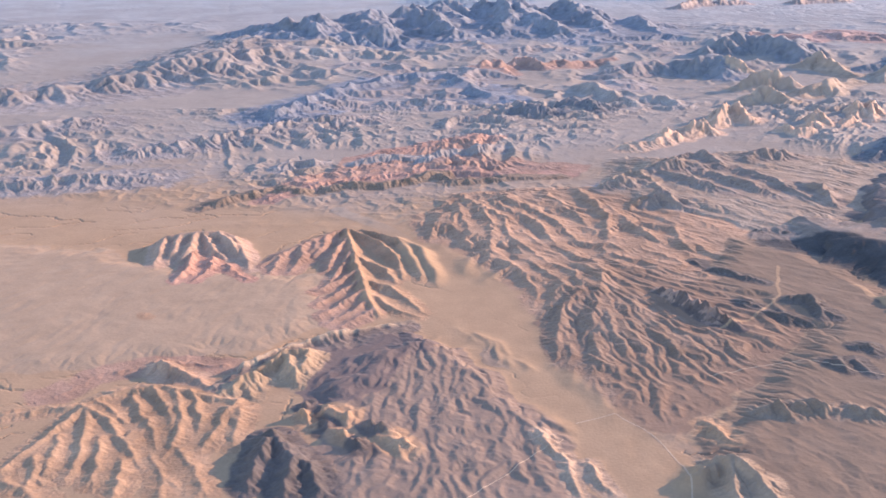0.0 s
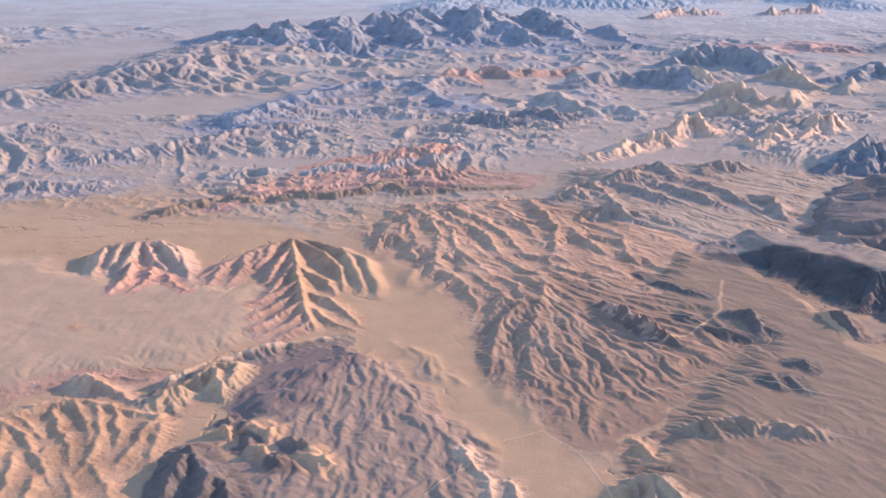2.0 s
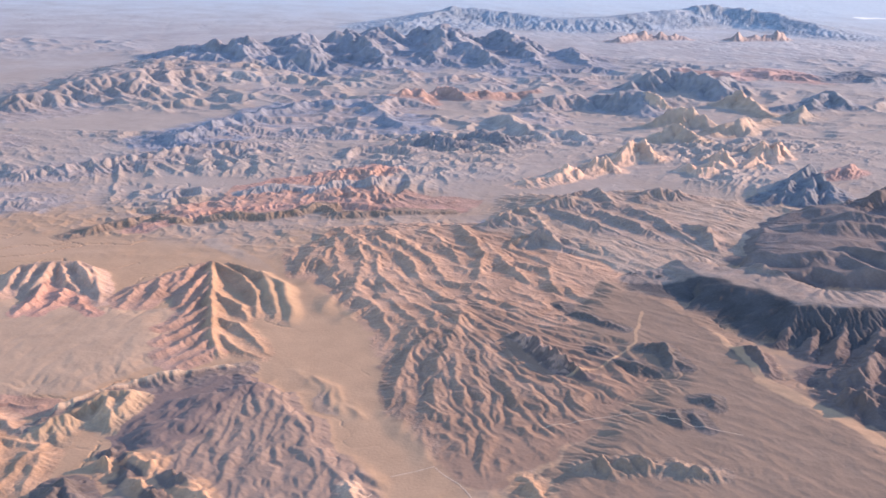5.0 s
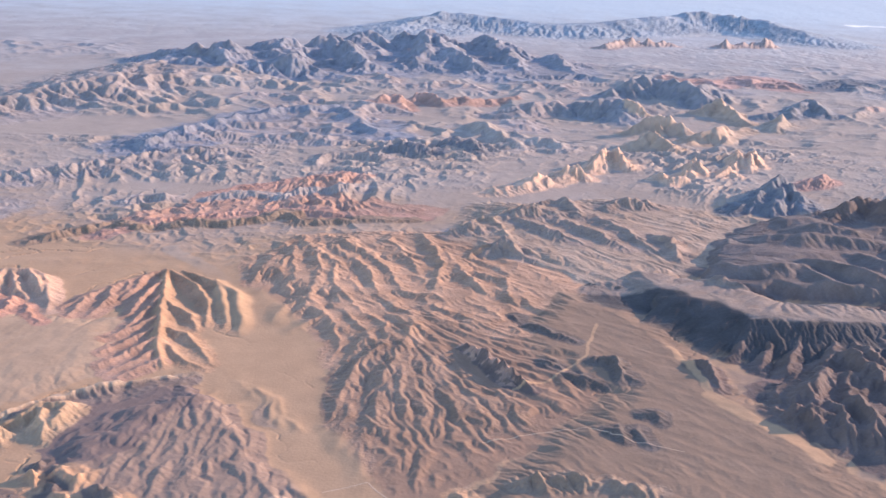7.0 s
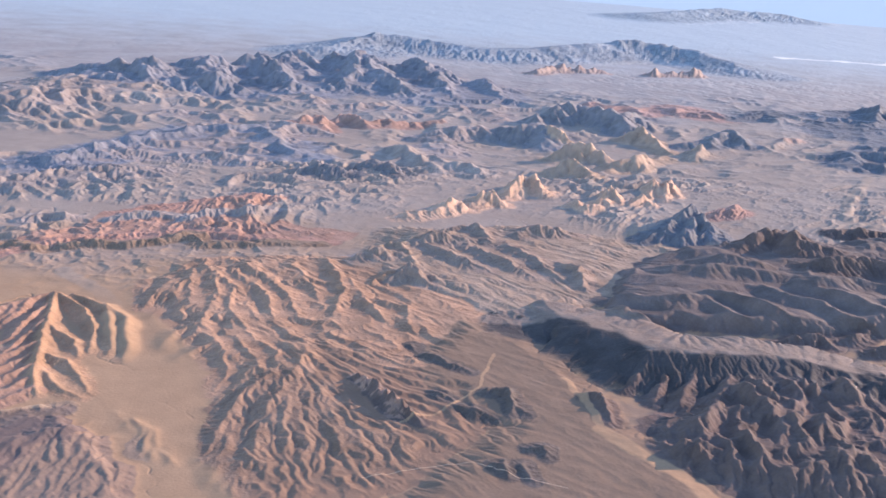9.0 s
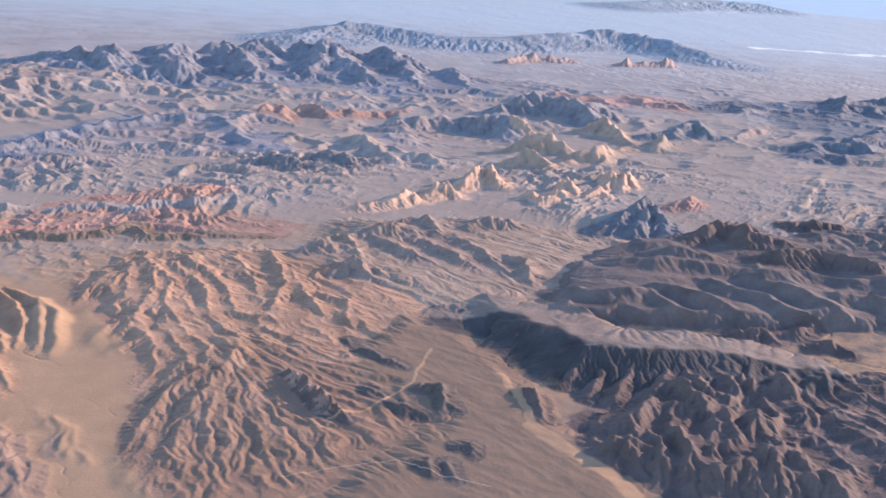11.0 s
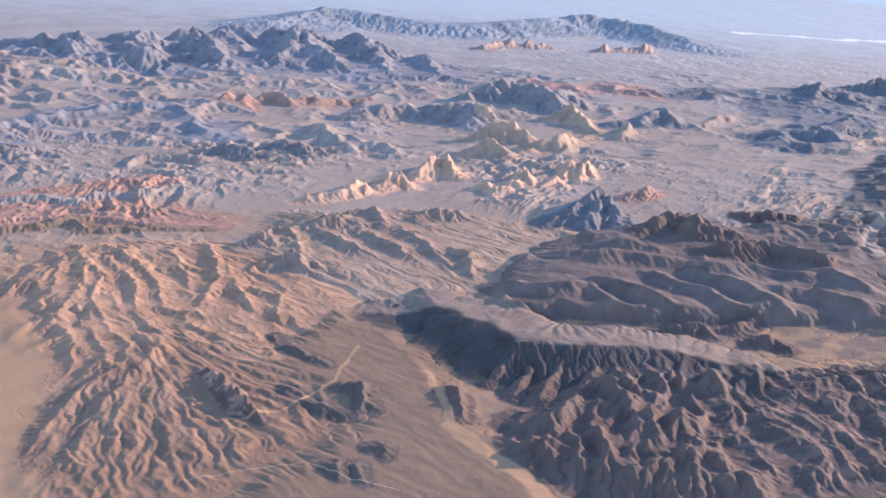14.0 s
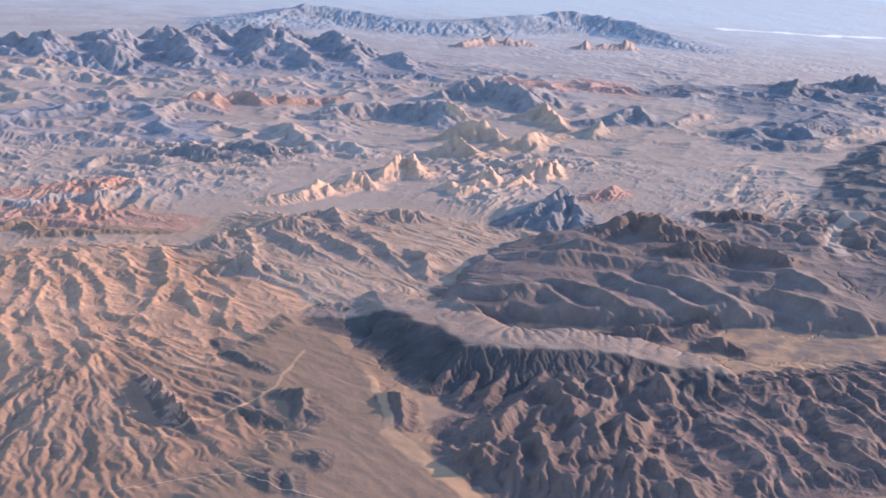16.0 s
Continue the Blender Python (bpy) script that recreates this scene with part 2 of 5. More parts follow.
form("gravel_fan", (0.325, 0.22, 0.168), [(-40, 300), (-10, 338), (6, 326), (22, 298), (38, 264), (40, 195), (-25, 195), (-36, 270)], 9, soft=(-2, 372, 4.6, 0.026), gully=(3.0, 60), depth=0.9, even=0.05, thin=4.0, cut=0.55, kind="area", label="brown gravel fan cut by fine runnels", category="alluvial fan")
form("gravel_fan", (0.225, 0.16, 0.14), [(-56, 306), (-40, 327), (-12, 346), (0, 330), (-14, 306), (-24, 282), (-44, 284)], 7, soft=(-12, 352, 2.2, 0.02), gully=(2.6, 60), depth=0.4, even=0.1, thin=2.8, cut=0.4, kind="area", label="dark purple-grey gravel apron below a hogback", category="alluvial fan")
form("gravel_fan", (0.325, 0.202, 0.142), [(36, 352), (42, 385), (66, 418), (104, 408), (134, 345), (104, 306), (72, 268), (52, 274), (40, 313)], 15, soft=(44, 430, 4.6, 0.024), gully=(3.6, 70), depth=1.1, even=0.05, thin=3.6, cut=0.6, kind="area", label="dark brown gravel fan with parallel runnels", category="alluvial fan")
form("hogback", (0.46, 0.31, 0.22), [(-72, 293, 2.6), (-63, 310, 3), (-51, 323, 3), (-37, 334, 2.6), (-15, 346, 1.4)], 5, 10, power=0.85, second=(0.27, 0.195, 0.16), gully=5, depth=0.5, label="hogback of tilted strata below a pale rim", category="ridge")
form("caprock", (0.52, 0.36, 0.25), [(-66, 306, 2.8), (-53, 322, 3.2), (-37, 335, 2.9), (-17, 346, 1.7)], 1.2, 1.6, power=0.7, rough=0.6, depth=0.2, cut=0.2, label="thin cream caprock along a hogback", category="rock ledge")
form("badland_ridge", PINK, [(-72, 311, 1.6), (-92, 312, 2.4), (-111, 302, 1.6), (-122, 288, 1)], 8, label="low pinkish badlands beside the plain", category="badland")
form("knoll", TAN, [(-35, 277, 2.4), (-33, 270, 1.6)], 6, label="small rounded tan knoll", category="knoll", group="tan knolls")
form("knoll", TAN, [(-29, 275, 2.2), (-27, 269, 1.4)], 6, label="small rounded tan knoll", category="knoll", group="tan knolls")
form("knoll", TAN, [(-18, 262, 2), (-13, 257, 2)], 7, label="small rounded tan knoll", category="knoll", group="tan knolls")
for n, (hx, hy) in enumerate([(-34, 279), (-29, 276), (-16, 265), (-35, 271), (-30, 264), (-20, 269), (-42, 283), (-43, 274), (-24, 258), (-11, 258)]):
    dark = n in (3, 5, 6, 8)
    form("knoll", (0.19, 0.14, 0.12) if dark else TAN, [(hx, hy, 3.0 + n % 3 * 0.6), (hx + 1.5, hy - 3, 2.2)], 5.5, power=1.1, gully=3, depth=0.5, rough=0.5, cut=0.5, label="small dark stony knoll" if dark else "small rounded tan knoll", category="knoll", group="dark knolls among badlands" if dark else "tan knolls")
form("rugged_upland", (0.145, 0.11, 0.103), [(184, 350), (206, 370), (260, 382), (330, 388), (420, 405), (420, 330), (330, 300), (255, 285), (205, 288), (180, 330)], 14, soft=(310, 580, 6.6, 0.014), gully=(13, 200), depth=1.9, even=0.05, rough=0.55, thin=2.6, stain=(0.255, 0.165, 0.135), cut=1.0, kind="area", label="dark brown rugged hills cut by gullies", category="upland")
form("rolling_upland", (0.198, 0.153, 0.14), [(206, 489), (216, 512), (236, 541), (264, 558), (316, 566), (480, 592), (530, 540), (470, 425), (372, 422), (324, 433), (274, 430), (226, 433), (195, 440), (196, 462)], 7, soft=(290, 500, 4.6, 0.006), rough=0.55, dapple=62, cut=0.3, kind="area", label="smooth dark rolling upland of gravel", category="upland")
form("gravel_plain", (0.29, 0.192, 0.137), [(100, 392), (130, 440), (152, 428), (168, 400), (178, 350), (194, 305), (222, 195), (72, 195), (74, 262), (102, 302), (130, 338)], 12, soft=(-90, 600, 3.2, 0.004), gully=(6, 330), depth=0.2, thin=5.5, even=0.0, rough=0.0, cut=0.45, kind="area", label="brown gravel plain with many shallow runnels", category="alluvial fan")
form("hill", TAN, [(78, 272, 1.6), (82, 263, 2)], 6, label="small tan rocky hill", category="hill")
form("cinder_cone", TAN, [(-109, 349, 1.8)], 5, label="small round tan hillock on the plain", category="hillock", cut=0.3)
form("islet", (0.38, 0.26, 0.19), [(4, 343), (15, 343), (24, 328), (31, 312), (26, 305), (17, 316), (8, 330)], 4, soft=(14, 360, 1.3, 0.008), gully=(4, 30), depth=0.8, even=0.0, rough=0.4, cut=0.6, kind="area", label="low eroded gravel hummocks in the wash", category="mound")
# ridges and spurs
# haze is painted into this mountain's blue-grey
form("mountain", HAZEROCK, [
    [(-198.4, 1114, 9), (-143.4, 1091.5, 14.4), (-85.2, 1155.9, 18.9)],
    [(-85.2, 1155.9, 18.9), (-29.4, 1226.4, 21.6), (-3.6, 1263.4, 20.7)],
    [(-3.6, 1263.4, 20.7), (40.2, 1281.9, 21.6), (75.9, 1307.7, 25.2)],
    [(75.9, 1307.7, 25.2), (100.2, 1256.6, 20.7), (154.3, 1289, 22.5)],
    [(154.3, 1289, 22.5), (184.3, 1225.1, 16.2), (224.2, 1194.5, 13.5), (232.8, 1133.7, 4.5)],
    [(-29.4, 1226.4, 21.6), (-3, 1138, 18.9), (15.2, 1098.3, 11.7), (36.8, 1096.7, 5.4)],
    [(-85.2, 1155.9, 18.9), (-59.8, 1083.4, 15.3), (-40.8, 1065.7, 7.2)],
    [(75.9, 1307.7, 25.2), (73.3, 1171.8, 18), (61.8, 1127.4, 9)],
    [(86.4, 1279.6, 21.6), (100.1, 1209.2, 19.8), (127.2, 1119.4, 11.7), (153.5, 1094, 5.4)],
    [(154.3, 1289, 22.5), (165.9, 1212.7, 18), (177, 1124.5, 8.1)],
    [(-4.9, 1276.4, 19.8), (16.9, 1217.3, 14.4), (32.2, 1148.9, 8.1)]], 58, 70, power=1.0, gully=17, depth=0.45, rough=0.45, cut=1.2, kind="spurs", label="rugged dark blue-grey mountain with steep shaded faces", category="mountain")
form("foothills", (0.36, 0.295, 0.275), [
    [(-83.3, 921.4, 4.2), (-62.1, 930, 6.3), (-38.8, 905.4, 4.9)],
    [(-44.5, 865.9, 4.2), (-15.2, 823.3, 6.3), (-3.6, 828.6, 4.2)],
    [(-79.6, 759.3, 4.9), (-64.3, 773.1, 6.3), (-46.2, 777.4, 5.6), (-26.6, 796.9, 6.3), (7.4, 784.6, 4.2)],
    [(14.7, 818, 4.9), (25.9, 881.1, 6.3), (47.3, 870.8, 3.5)],
    [(75.6, 1008.6, 4.9), (95.9, 1023.3, 5.6), (128.1, 1001, 4.2)],
    [(9.2, 1045, 5.6), (24.6, 1050.6, 7), (43.3, 1020.8, 4.2)],
    [(-92.5, 727.9, 4.2), (-81.6, 739.7, 5.6), (-64, 741.5, 4.2)],
    [(-42.3, 743.6, 4.2), (-24.4, 747.3, 5.6), (-0.6, 739.8, 3.5)],
    [(177.3, 1045.8, 4.2), (204.2, 1031.6, 4.9), (216.7, 984.7, 3.5)],
    [(133.3, 878.9, 2.1), (156.6, 890.2, 4.9), (186.1, 912.8, 5.6), (197.5, 898, 3.5)],
    [(134.2, 816.7, 2.8), (146.2, 831.1, 6.3), (151.4, 813.1, 2.8)]], 26, power=1.1, gully=12, depth=0.4, rough=0.5, cut=1.1, kind="spurs", label="grey-brown broken foothills before the mountain", category="hill")
form("red_outcrop", (0.43, 0.27, 0.22), [
    [(23.2, 893, 6), (37, 904, 11), (48.5, 915.4, 11), (54.1, 884.7, 6)],
    [(56.6, 909.8, 7), (65.3, 931.6, 11), (80.1, 924.7, 11), (86.7, 910.4, 7)],
    [(87.8, 916, 7), (106.5, 928.2, 8), (128.4, 937.1, 6), (148.5, 955.4, 4)]], 17, power=0.8, gully=7, depth=0.5, rough=0.5, kind="spurs", label="red sandstone cliffs at the mountain foot", category="rock outcrop")
form("dark_hill", (0.225, 0.205, 0.21), [
    [(47.6, 708.1, 1.7), (55.4, 709.5, 5.1), (66.4, 709.5, 4.2), (77.8, 705.3, 1.7)]], 15, power=1.0, gully=7, depth=0.3, rough=0.2, cut=0.6, kind="spurs", label="small dark steep-sided hill alone on a grey plain", category="hill")
form("dark_hill", (0.225, 0.205, 0.21), [
    [(84.6, 723.6, 1.7), (94.8, 729, 6.8), (100.5, 728.9, 6), (108.8, 711.4, 1.7)]], 15, power=1.0, gully=7, depth=0.3, rough=0.2, cut=0.6, kind="spurs", label="small dark steep hill with a pale flank", category="hill")
form("pale_hill", (0.40, 0.32, 0.28), [
    [(103.5, 812, 5), (116.1, 806.8, 8), (129, 763.2, 6), (137.1, 737.3, 3)],
    [(129.1, 786.9, 5), (149.2, 761.9, 6), (168.5, 739.7, 4)]], 20, power=1.1, gully=7, depth=0.5, rough=0.4, kind="spurs", label="pale grey-brown hill with many gullies", category="hill")
# base colour lightened and greyed to stand in for haze
form("mountain", (0.265, 0.245, 0.252), [
    [(249.9, 979.5, 8.1), (269.1, 988.8, 13.5), (289.4, 1009.2, 19.8), (305.1, 996.5, 17.1), (321.1, 967.4, 15.3), (322.9, 933.7, 9.9)],
    [(321.4, 968.8, 14.4), (353.2, 1014.1, 8.1), (371.8, 1007.7, 2.7)],
    [(205, 904.5, 7.2), (222.9, 894.9, 10.8), (240.1, 910, 11.7), (238.3, 866.7, 5.4)]], 34, power=0.9, gully=14, depth=0.25, rough=0.2, cut=0.8, kind="spurs", label="steep dark-shaded mountain with pale flanks", category="mountain")
form("sandstone_hill", (0.48, 0.335, 0.25), [
    [(244.3, 893.6, 12), (250.8, 881.1, 12), (259.3, 875.5, 6)],
    [(235.4, 807.7, 9), (250, 815.1, 14), (265.4, 815.4, 15), (277.4, 800.2, 5)],
    [(225, 743.9, 6), (234.2, 755.2, 11), (240.5, 746.2, 9), (246.4, 735, 3)],
    [(316.1, 899.8, 10), (328.8, 909.9, 12), (331.5, 879.8, 9), (334.4, 844, 3)],
    [(272.1, 774.2, 6), (287.4, 778.9, 9), (306.4, 806.3, 8), (325.9, 820.8, 3)]], 19, power=0.9, gully=6, depth=0.55, rough=0.45, cut=0.8, kind="spurs", label="pale cream sandstone hill with steep shaded side", category="hill")
form("pyramid_hill", (0.41, 0.31, 0.25), [
    [(349.3, 818.9, 3), (361.7, 842.9, 14), (372.2, 837.6, 3)]], 18, power=1.0, gully=8, depth=0.4, rough=0.2, kind="spurs", label="pale pyramid hill with a fluted face", category="hill")
form("dark_hill", (0.235, 0.225, 0.235), [
    [(352.2, 872.9, 4.2), (380.5, 880.9, 7.6), (411.7, 918.5, 13.6), (414.5, 887.3, 6.8)]], 24, power=1.0, gully=10, depth=0.4, rough=0.35, kind="spurs", label="small dark-faced mountain on the plain", category="mountain")
form("sandstone_ridge", PALE, [
    [(107, 604.3, 1.1), (113.2, 607.3, 2.9), (123.4, 616, 2.2)],
    [(125, 613.8, 2.2), (133.7, 620.6, 5), (140.3, 635, 7.2), (146.4, 631.2, 5.8), (150.7, 630.6, 1.4)],
    [(152.8, 637.2, 2.2), (159.9, 650.9, 7.2), (167, 654, 7.2), (174, 648.4, 2.2)],
    [(177.5, 665.3, 2.9), (184.1, 677.7, 7.2), (193.4, 696, 10.8), (199.4, 695.5, 10.1), (203.4, 679.8, 5.8), (210.9, 684.9, 1.4)]], 13, power=0.9, gully=4.5, depth=0.5, rough=0.4, cut=0.6, kind="spurs", label="cream-white sandstone ridge glowing in low sun", category="ridge")
form("sandstone_ridge", PALE, [
    [(225.9, 638.8, 1.4), (236.7, 654.2, 3.6), (239.8, 657.1, 2.9)],
    [(241.7, 661.8, 2.2), (247.6, 676.7, 7.9), (250.2, 658.4, 1.4)],
    [(258.6, 655, 1.4), (268.1, 667.6, 4.3), (271.6, 656.2, 1.4)],
    [(275.6, 679.2, 2.2), (284.9, 706.5, 7.2), (283.9, 682.8, 2.2)],
    [(284.7, 676.4, 2.2), (295.6, 708.2, 7.9), (297.6, 685.9, 1.4)],
    [(215.2, 650.4, 1.4), (220.6, 653.4, 4.3), (225.9, 638.8, 1.4)]], 9, power=0.9, gully=4, depth=0.45, rough=0.35, cut=0.6, kind="spurs", label="pale sandstone ridge with pointed fins", category="ridge")
form("dark_hill", (0.19, 0.185, 0.20), [
    [(243.3, 572.9, 1.7), (259.8, 585.1, 5.1), (272.2, 598.7, 8.5), (283.1, 612, 11), (285.5, 598.6, 8.5), (289.7, 580.1, 3.4)],
    [(283.3, 612.4, 10.2), (273, 586.4, 6), (266.1, 569.6, 2.5)]], 17, power=1.0, gully=8, depth=0.4, rough=0.35, kind="spurs", label="dark rocky hill above red badlands", category="hill")
form("red_badland", (0.46, 0.275, 0.225), [
    [(303.6, 632.5, 3), (313.5, 637.8, 5), (323.1, 646.3, 5)]], 13, gully=6, depth=0.5, rough=0.4, kind="spurs", label="red badland mound beside a dark hill", category="badland")
form("dark_hill", VOLCANIC, [
    [(291, 548.3, 2.5), (308.1, 562.9, 7.6), (321.8, 571.1, 9.3), (321.1, 546, 6.8), (335.8, 542.3, 4.2)],
    [(367.6, 594.7, 3.4), (378.4, 592.7, 5.1), (392.6, 592.8, 3.4)]], 17, power=1.0, gully=9, depth=0.35, rough=0.3, kind="spurs", label="dark hill in blue shade above an upland", category="hill")
form("dark_hill", VOLCANIC, [
    [(314.1, 514.7, 2.5), (325, 513.7, 6), (345.5, 520.1, 6.8), (361.7, 515.9, 6), (370.3, 501.6, 3.4)]], 15, power=0.9, gully=10, depth=0.3, rough=0.2, kind="spurs", label="long dark hill with a steep shaded side", category="hill")
form("rolling_hill", (0.198, 0.153, 0.14), [
    [(199.7, 471.2, 1.2), (211, 457.4, 3.1), (227.1, 456.3, 3.7), (241.6, 458, 3.7), (247.1, 438.8, 1.9), (255.3, 434.9, 0.6)]], 11, power=1.1, gully=16, depth=0.25, rough=0.15, cut=0.3, kind="spurs", label="smooth dark rolling hill of gravel", category="hill")
form("rolling_hill", (0.198, 0.153, 0.14), [
    [(247.4, 466, 2.5), (255.8, 459.2, 4.3), (265.5, 447.8, 3.7), (274.4, 437.9, 1.2)],
    [(278.8, 482.5, 2.5), (283, 466.2, 4.3), (294.6, 457.1, 3.7), (301, 437.9, 1.2)],
    [(303.7, 475.8, 2.5), (314.6, 461.9, 3.7), (325.4, 435.9, 1.2)],
    [(330.3, 458, 3.1), (346.8, 455.8, 4.3), (359.8, 443.7, 2.5)],
    [(235.1, 508.5, 2.5), (256.1, 503.4, 3.7), (290.3, 503.1, 3.1)],
    [(261, 522.6, 2.5), (272, 521.6, 3.7), (288.1, 515.1, 3.1)],
    [(301.4, 485.5, 3.1), (329.6, 493.2, 3.7), (349.9, 481, 2.5)],
    [(366.8, 481.6, 3.1), (372.3, 464, 3.1)]], 11, power=1.1, gully=16, depth=0.25, rough=0.15, cut=0.3, kind="spurs", label="smooth dark rolling hill with long shaded hollows", category="hill")
form("dark_hill", VOLCANIC, [
    [(262.3, 420.2, 1.7), (270.9, 421.8, 4.2), (281.2, 423.5, 4.2), (284.3, 417.3, 1.7)],
    [(289.4, 424.9, 1.7), (296.3, 424.4, 3.4), (306, 430.2, 2.5)],
    [(298.1, 409.5, 2.5), (305.9, 411.9, 4.2), (310.3, 404.4, 2.5)]], 9, power=1.1, gully=6, depth=0.4, rough=0.4, kind="spurs", label="low dark gullied hill beyond the mesa", category="hill")
# second deepens the shade on the mesa's flank by a darker base colour
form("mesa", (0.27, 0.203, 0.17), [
    [(154.8, 435.1, 0.9), (163.1, 434.9, 3), (170.7, 436.3, 5.2), (177.1, 430.4, 6.4), (181.7, 421.1, 6.9), (189.7, 414.9, 7.2), (199.1, 395.7, 7.6), (216.6, 391.7, 7.6), (229.6, 390.9, 7.2), (243.1, 391.4, 6.9), (262.8, 389.5, 5.2), (279, 383.5, 2.6)]], 32, 31, power=1.0, flat=0.2, gully=9, depth=0.12, rough=0.04, cut=0.2, second=(0.094, 0.083, 0.084), kind="spurs", label="brown flat-topped mesa with a smooth shaded flank", category="mesa")
form("rugged_hill", VOLCANIC, [
    [(195.8, 393.3, 4), (190.4, 379.9, 4), (185.8, 372.6, 2)],
    [(204.8, 390.8, 4.3), (200.9, 377.3, 4.2), (192.7, 363.6, 2)],
    [(214.3, 389.2, 4.3), (211.2, 375.7, 4.2), (200.4, 358.9, 2.3)],
    [(228.4, 387.8, 4.3), (224.1, 373.7, 4.4), (212.5, 357.5, 2.6)],
    [(231.6, 384, 4.6), (233.1, 361.4, 4.6), (241.4, 357.3, 2.6)],
    [(245.8, 387.8, 4), (245.1, 373, 4.2), (248, 358.4, 2.6)],
    [(264.3, 390, 4), (266.5, 379.7, 3.3), (267.1, 360.7, 2)],
    [(250.3, 384, 3.3), (253.3, 366.8, 3.3), (256.2, 355.3, 2)]], 8.5, power=0.95, gully=4.5, depth=0.4, rough=0.2, cut=0.7, kind="spurs", label="dark rugged spurs below a mesa rim", category="hill")
form("rugged_hill", VOLCANIC, [
    [(186.3, 326.7, 2), (192.7, 322.7, 4), (196.7, 317.1, 4), (198.4, 308, 1)],
    [(190, 322.5, 3.3), (190.6, 311.8, 1.3)],
    [(196, 321.8, 4), (203.1, 321.3, 3.3), (201.6, 308.6, 1)],
    [(206.3, 330.1, 3.3), (206.3, 314.1, 3.3), (202.2, 305.5, 1)],
    [(215.1, 327.7, 4), (215.2, 314.4, 3.3), (209.9, 305.4, 1)]], 9, power=1.0, gully=4.5, depth=0.4, rough=0.22, cut=0.75, kind="spurs", label="dark brown gullied hill beside a sandy wash", category="hill")
form("rugged_hill", VOLCANIC, [
    [(222.9, 369.6, 3.3), (228, 364.8, 4.6), (226.8, 349.9, 2.6)],
    [(211.4, 351.1, 3.3), (203.2, 339.6, 3.3), (192.1, 333.3, 1.3)],
    [(219.1, 349.7, 3.3), (212.5, 333, 2)],
    [(229.6, 352.8, 4), (229.9, 333.5, 2.6), (224.7, 322.1, 1.3)],
    [(235, 338.7, 4), (235.1, 325.3, 3.3), (221.4, 315.2, 2)],
    [(245.6, 339.5, 4), (238.6, 325.1, 2.6)]], 10, power=1.0, gully=5, depth=0.4, rough=0.22, cut=0.75, kind="spurs", label="dark gullied hill with a pale outcrop", category="hill")
form("rugged_hill", VOLCANIC, [
    [(247.3, 317.9, 4), (234.9, 312.1, 4.3), (221.5, 304.2, 3.3), (211.7, 300, 1.3)],
    [(232.3, 308, 3.3), (227.9, 296.2, 1.3)],
    [(240, 310.3, 3.6), (238.7, 297.1, 2)],
    [(248, 310.8, 3.6), (247.1, 295.9, 2)],
    [(254.7, 302.9, 3.3), (255, 291.4, 2)]], 10, power=1.0, gully=5, depth=0.4, rough=0.22, cut=0.75, kind="spurs", label="long dark hill with a deeply shaded side", category="hill")
form("small_hill", VOLCANIC, [
    [(168.6, 362.9, 3), (173.1, 359.1, 5), (173, 343, 1.5)]], 7, power=1.0, gully=4, depth=0.4, rough=0.3, kind="spurs", label="small dark hill beside a sandy wash", category="hill")
form("dark_knoll", (0.165, 0.127, 0.11), [
    [(106.1, 408.5, 1.4), (108, 401.5, 0.6)]], 5.5, power=1.0, gully=3.5, depth=0.4, rough=0.35, cut=0.8, group="dark knolls on the fan", kind="spurs", label="small dark rounded knoll", category="knoll")
form("dark_knoll", (0.165, 0.127, 0.11), [
    [(110.7, 397.5, 1.9), (115.3, 394.3, 2), (120.8, 388.6, 1.2)]], 5.5, power=1.0, gully=3.5, depth=0.4, rough=0.35, cut=0.8, group="dark knolls on the fan", kind="spurs", label="long dark knoll on a brown gravel plain", category="knoll")
form("dark_knoll", (0.165, 0.127, 0.11), [
    [(121.8, 387.9, 1.5), (126.9, 382.3, 0.9)]], 5.5, power=1.0, gully=3.5, depth=0.4, rough=0.35, cut=0.8, group="dark knolls on the fan", kind="spurs", label="small dark rounded knoll", category="knoll")
form("dark_knoll", (0.165, 0.127, 0.11), [
    [(113.8, 361.5, 2.1), (117.1, 359.1, 1.2)]], 5.5, power=1.0, gully=3.5, depth=0.4, rough=0.35, cut=0.8, group="dark knolls on the fan", kind="spurs", label="small dark rounded knoll", category="knoll")
form("dark_knoll", (0.165, 0.127, 0.11), [
    [(121, 352.4, 1.6), (125.3, 349.7, 1.9), (130.7, 344.4, 0.6)]], 5.5, power=1.0, gully=3.5, depth=0.4, rough=0.35, cut=0.8, group="dark knolls on the fan", kind="spurs", label="long dark knoll on a brown gravel plain", category="knoll")
form("dark_knoll", (0.165, 0.127, 0.11), [
    [(131.6, 364.1, 2.2), (138.9, 364.4, 2.9), (140.1, 355.3, 2.5), (138.7, 348, 1.2)]], 5.5, power=1.0, gully=3.5, depth=0.4, rough=0.35, cut=0.8, group="dark knolls on the fan", kind="spurs", label="long dark knoll on a brown gravel plain", category="knoll")
form("dark_knoll", (0.165, 0.127, 0.11), [
    [(141, 351.6, 1.5), (143, 347.8, 0.9)]], 5.5, power=1.0, gully=3.5, depth=0.4, rough=0.35, cut=0.8, group="dark knolls on the fan", kind="spurs", label="small dark rounded knoll", category="knoll")
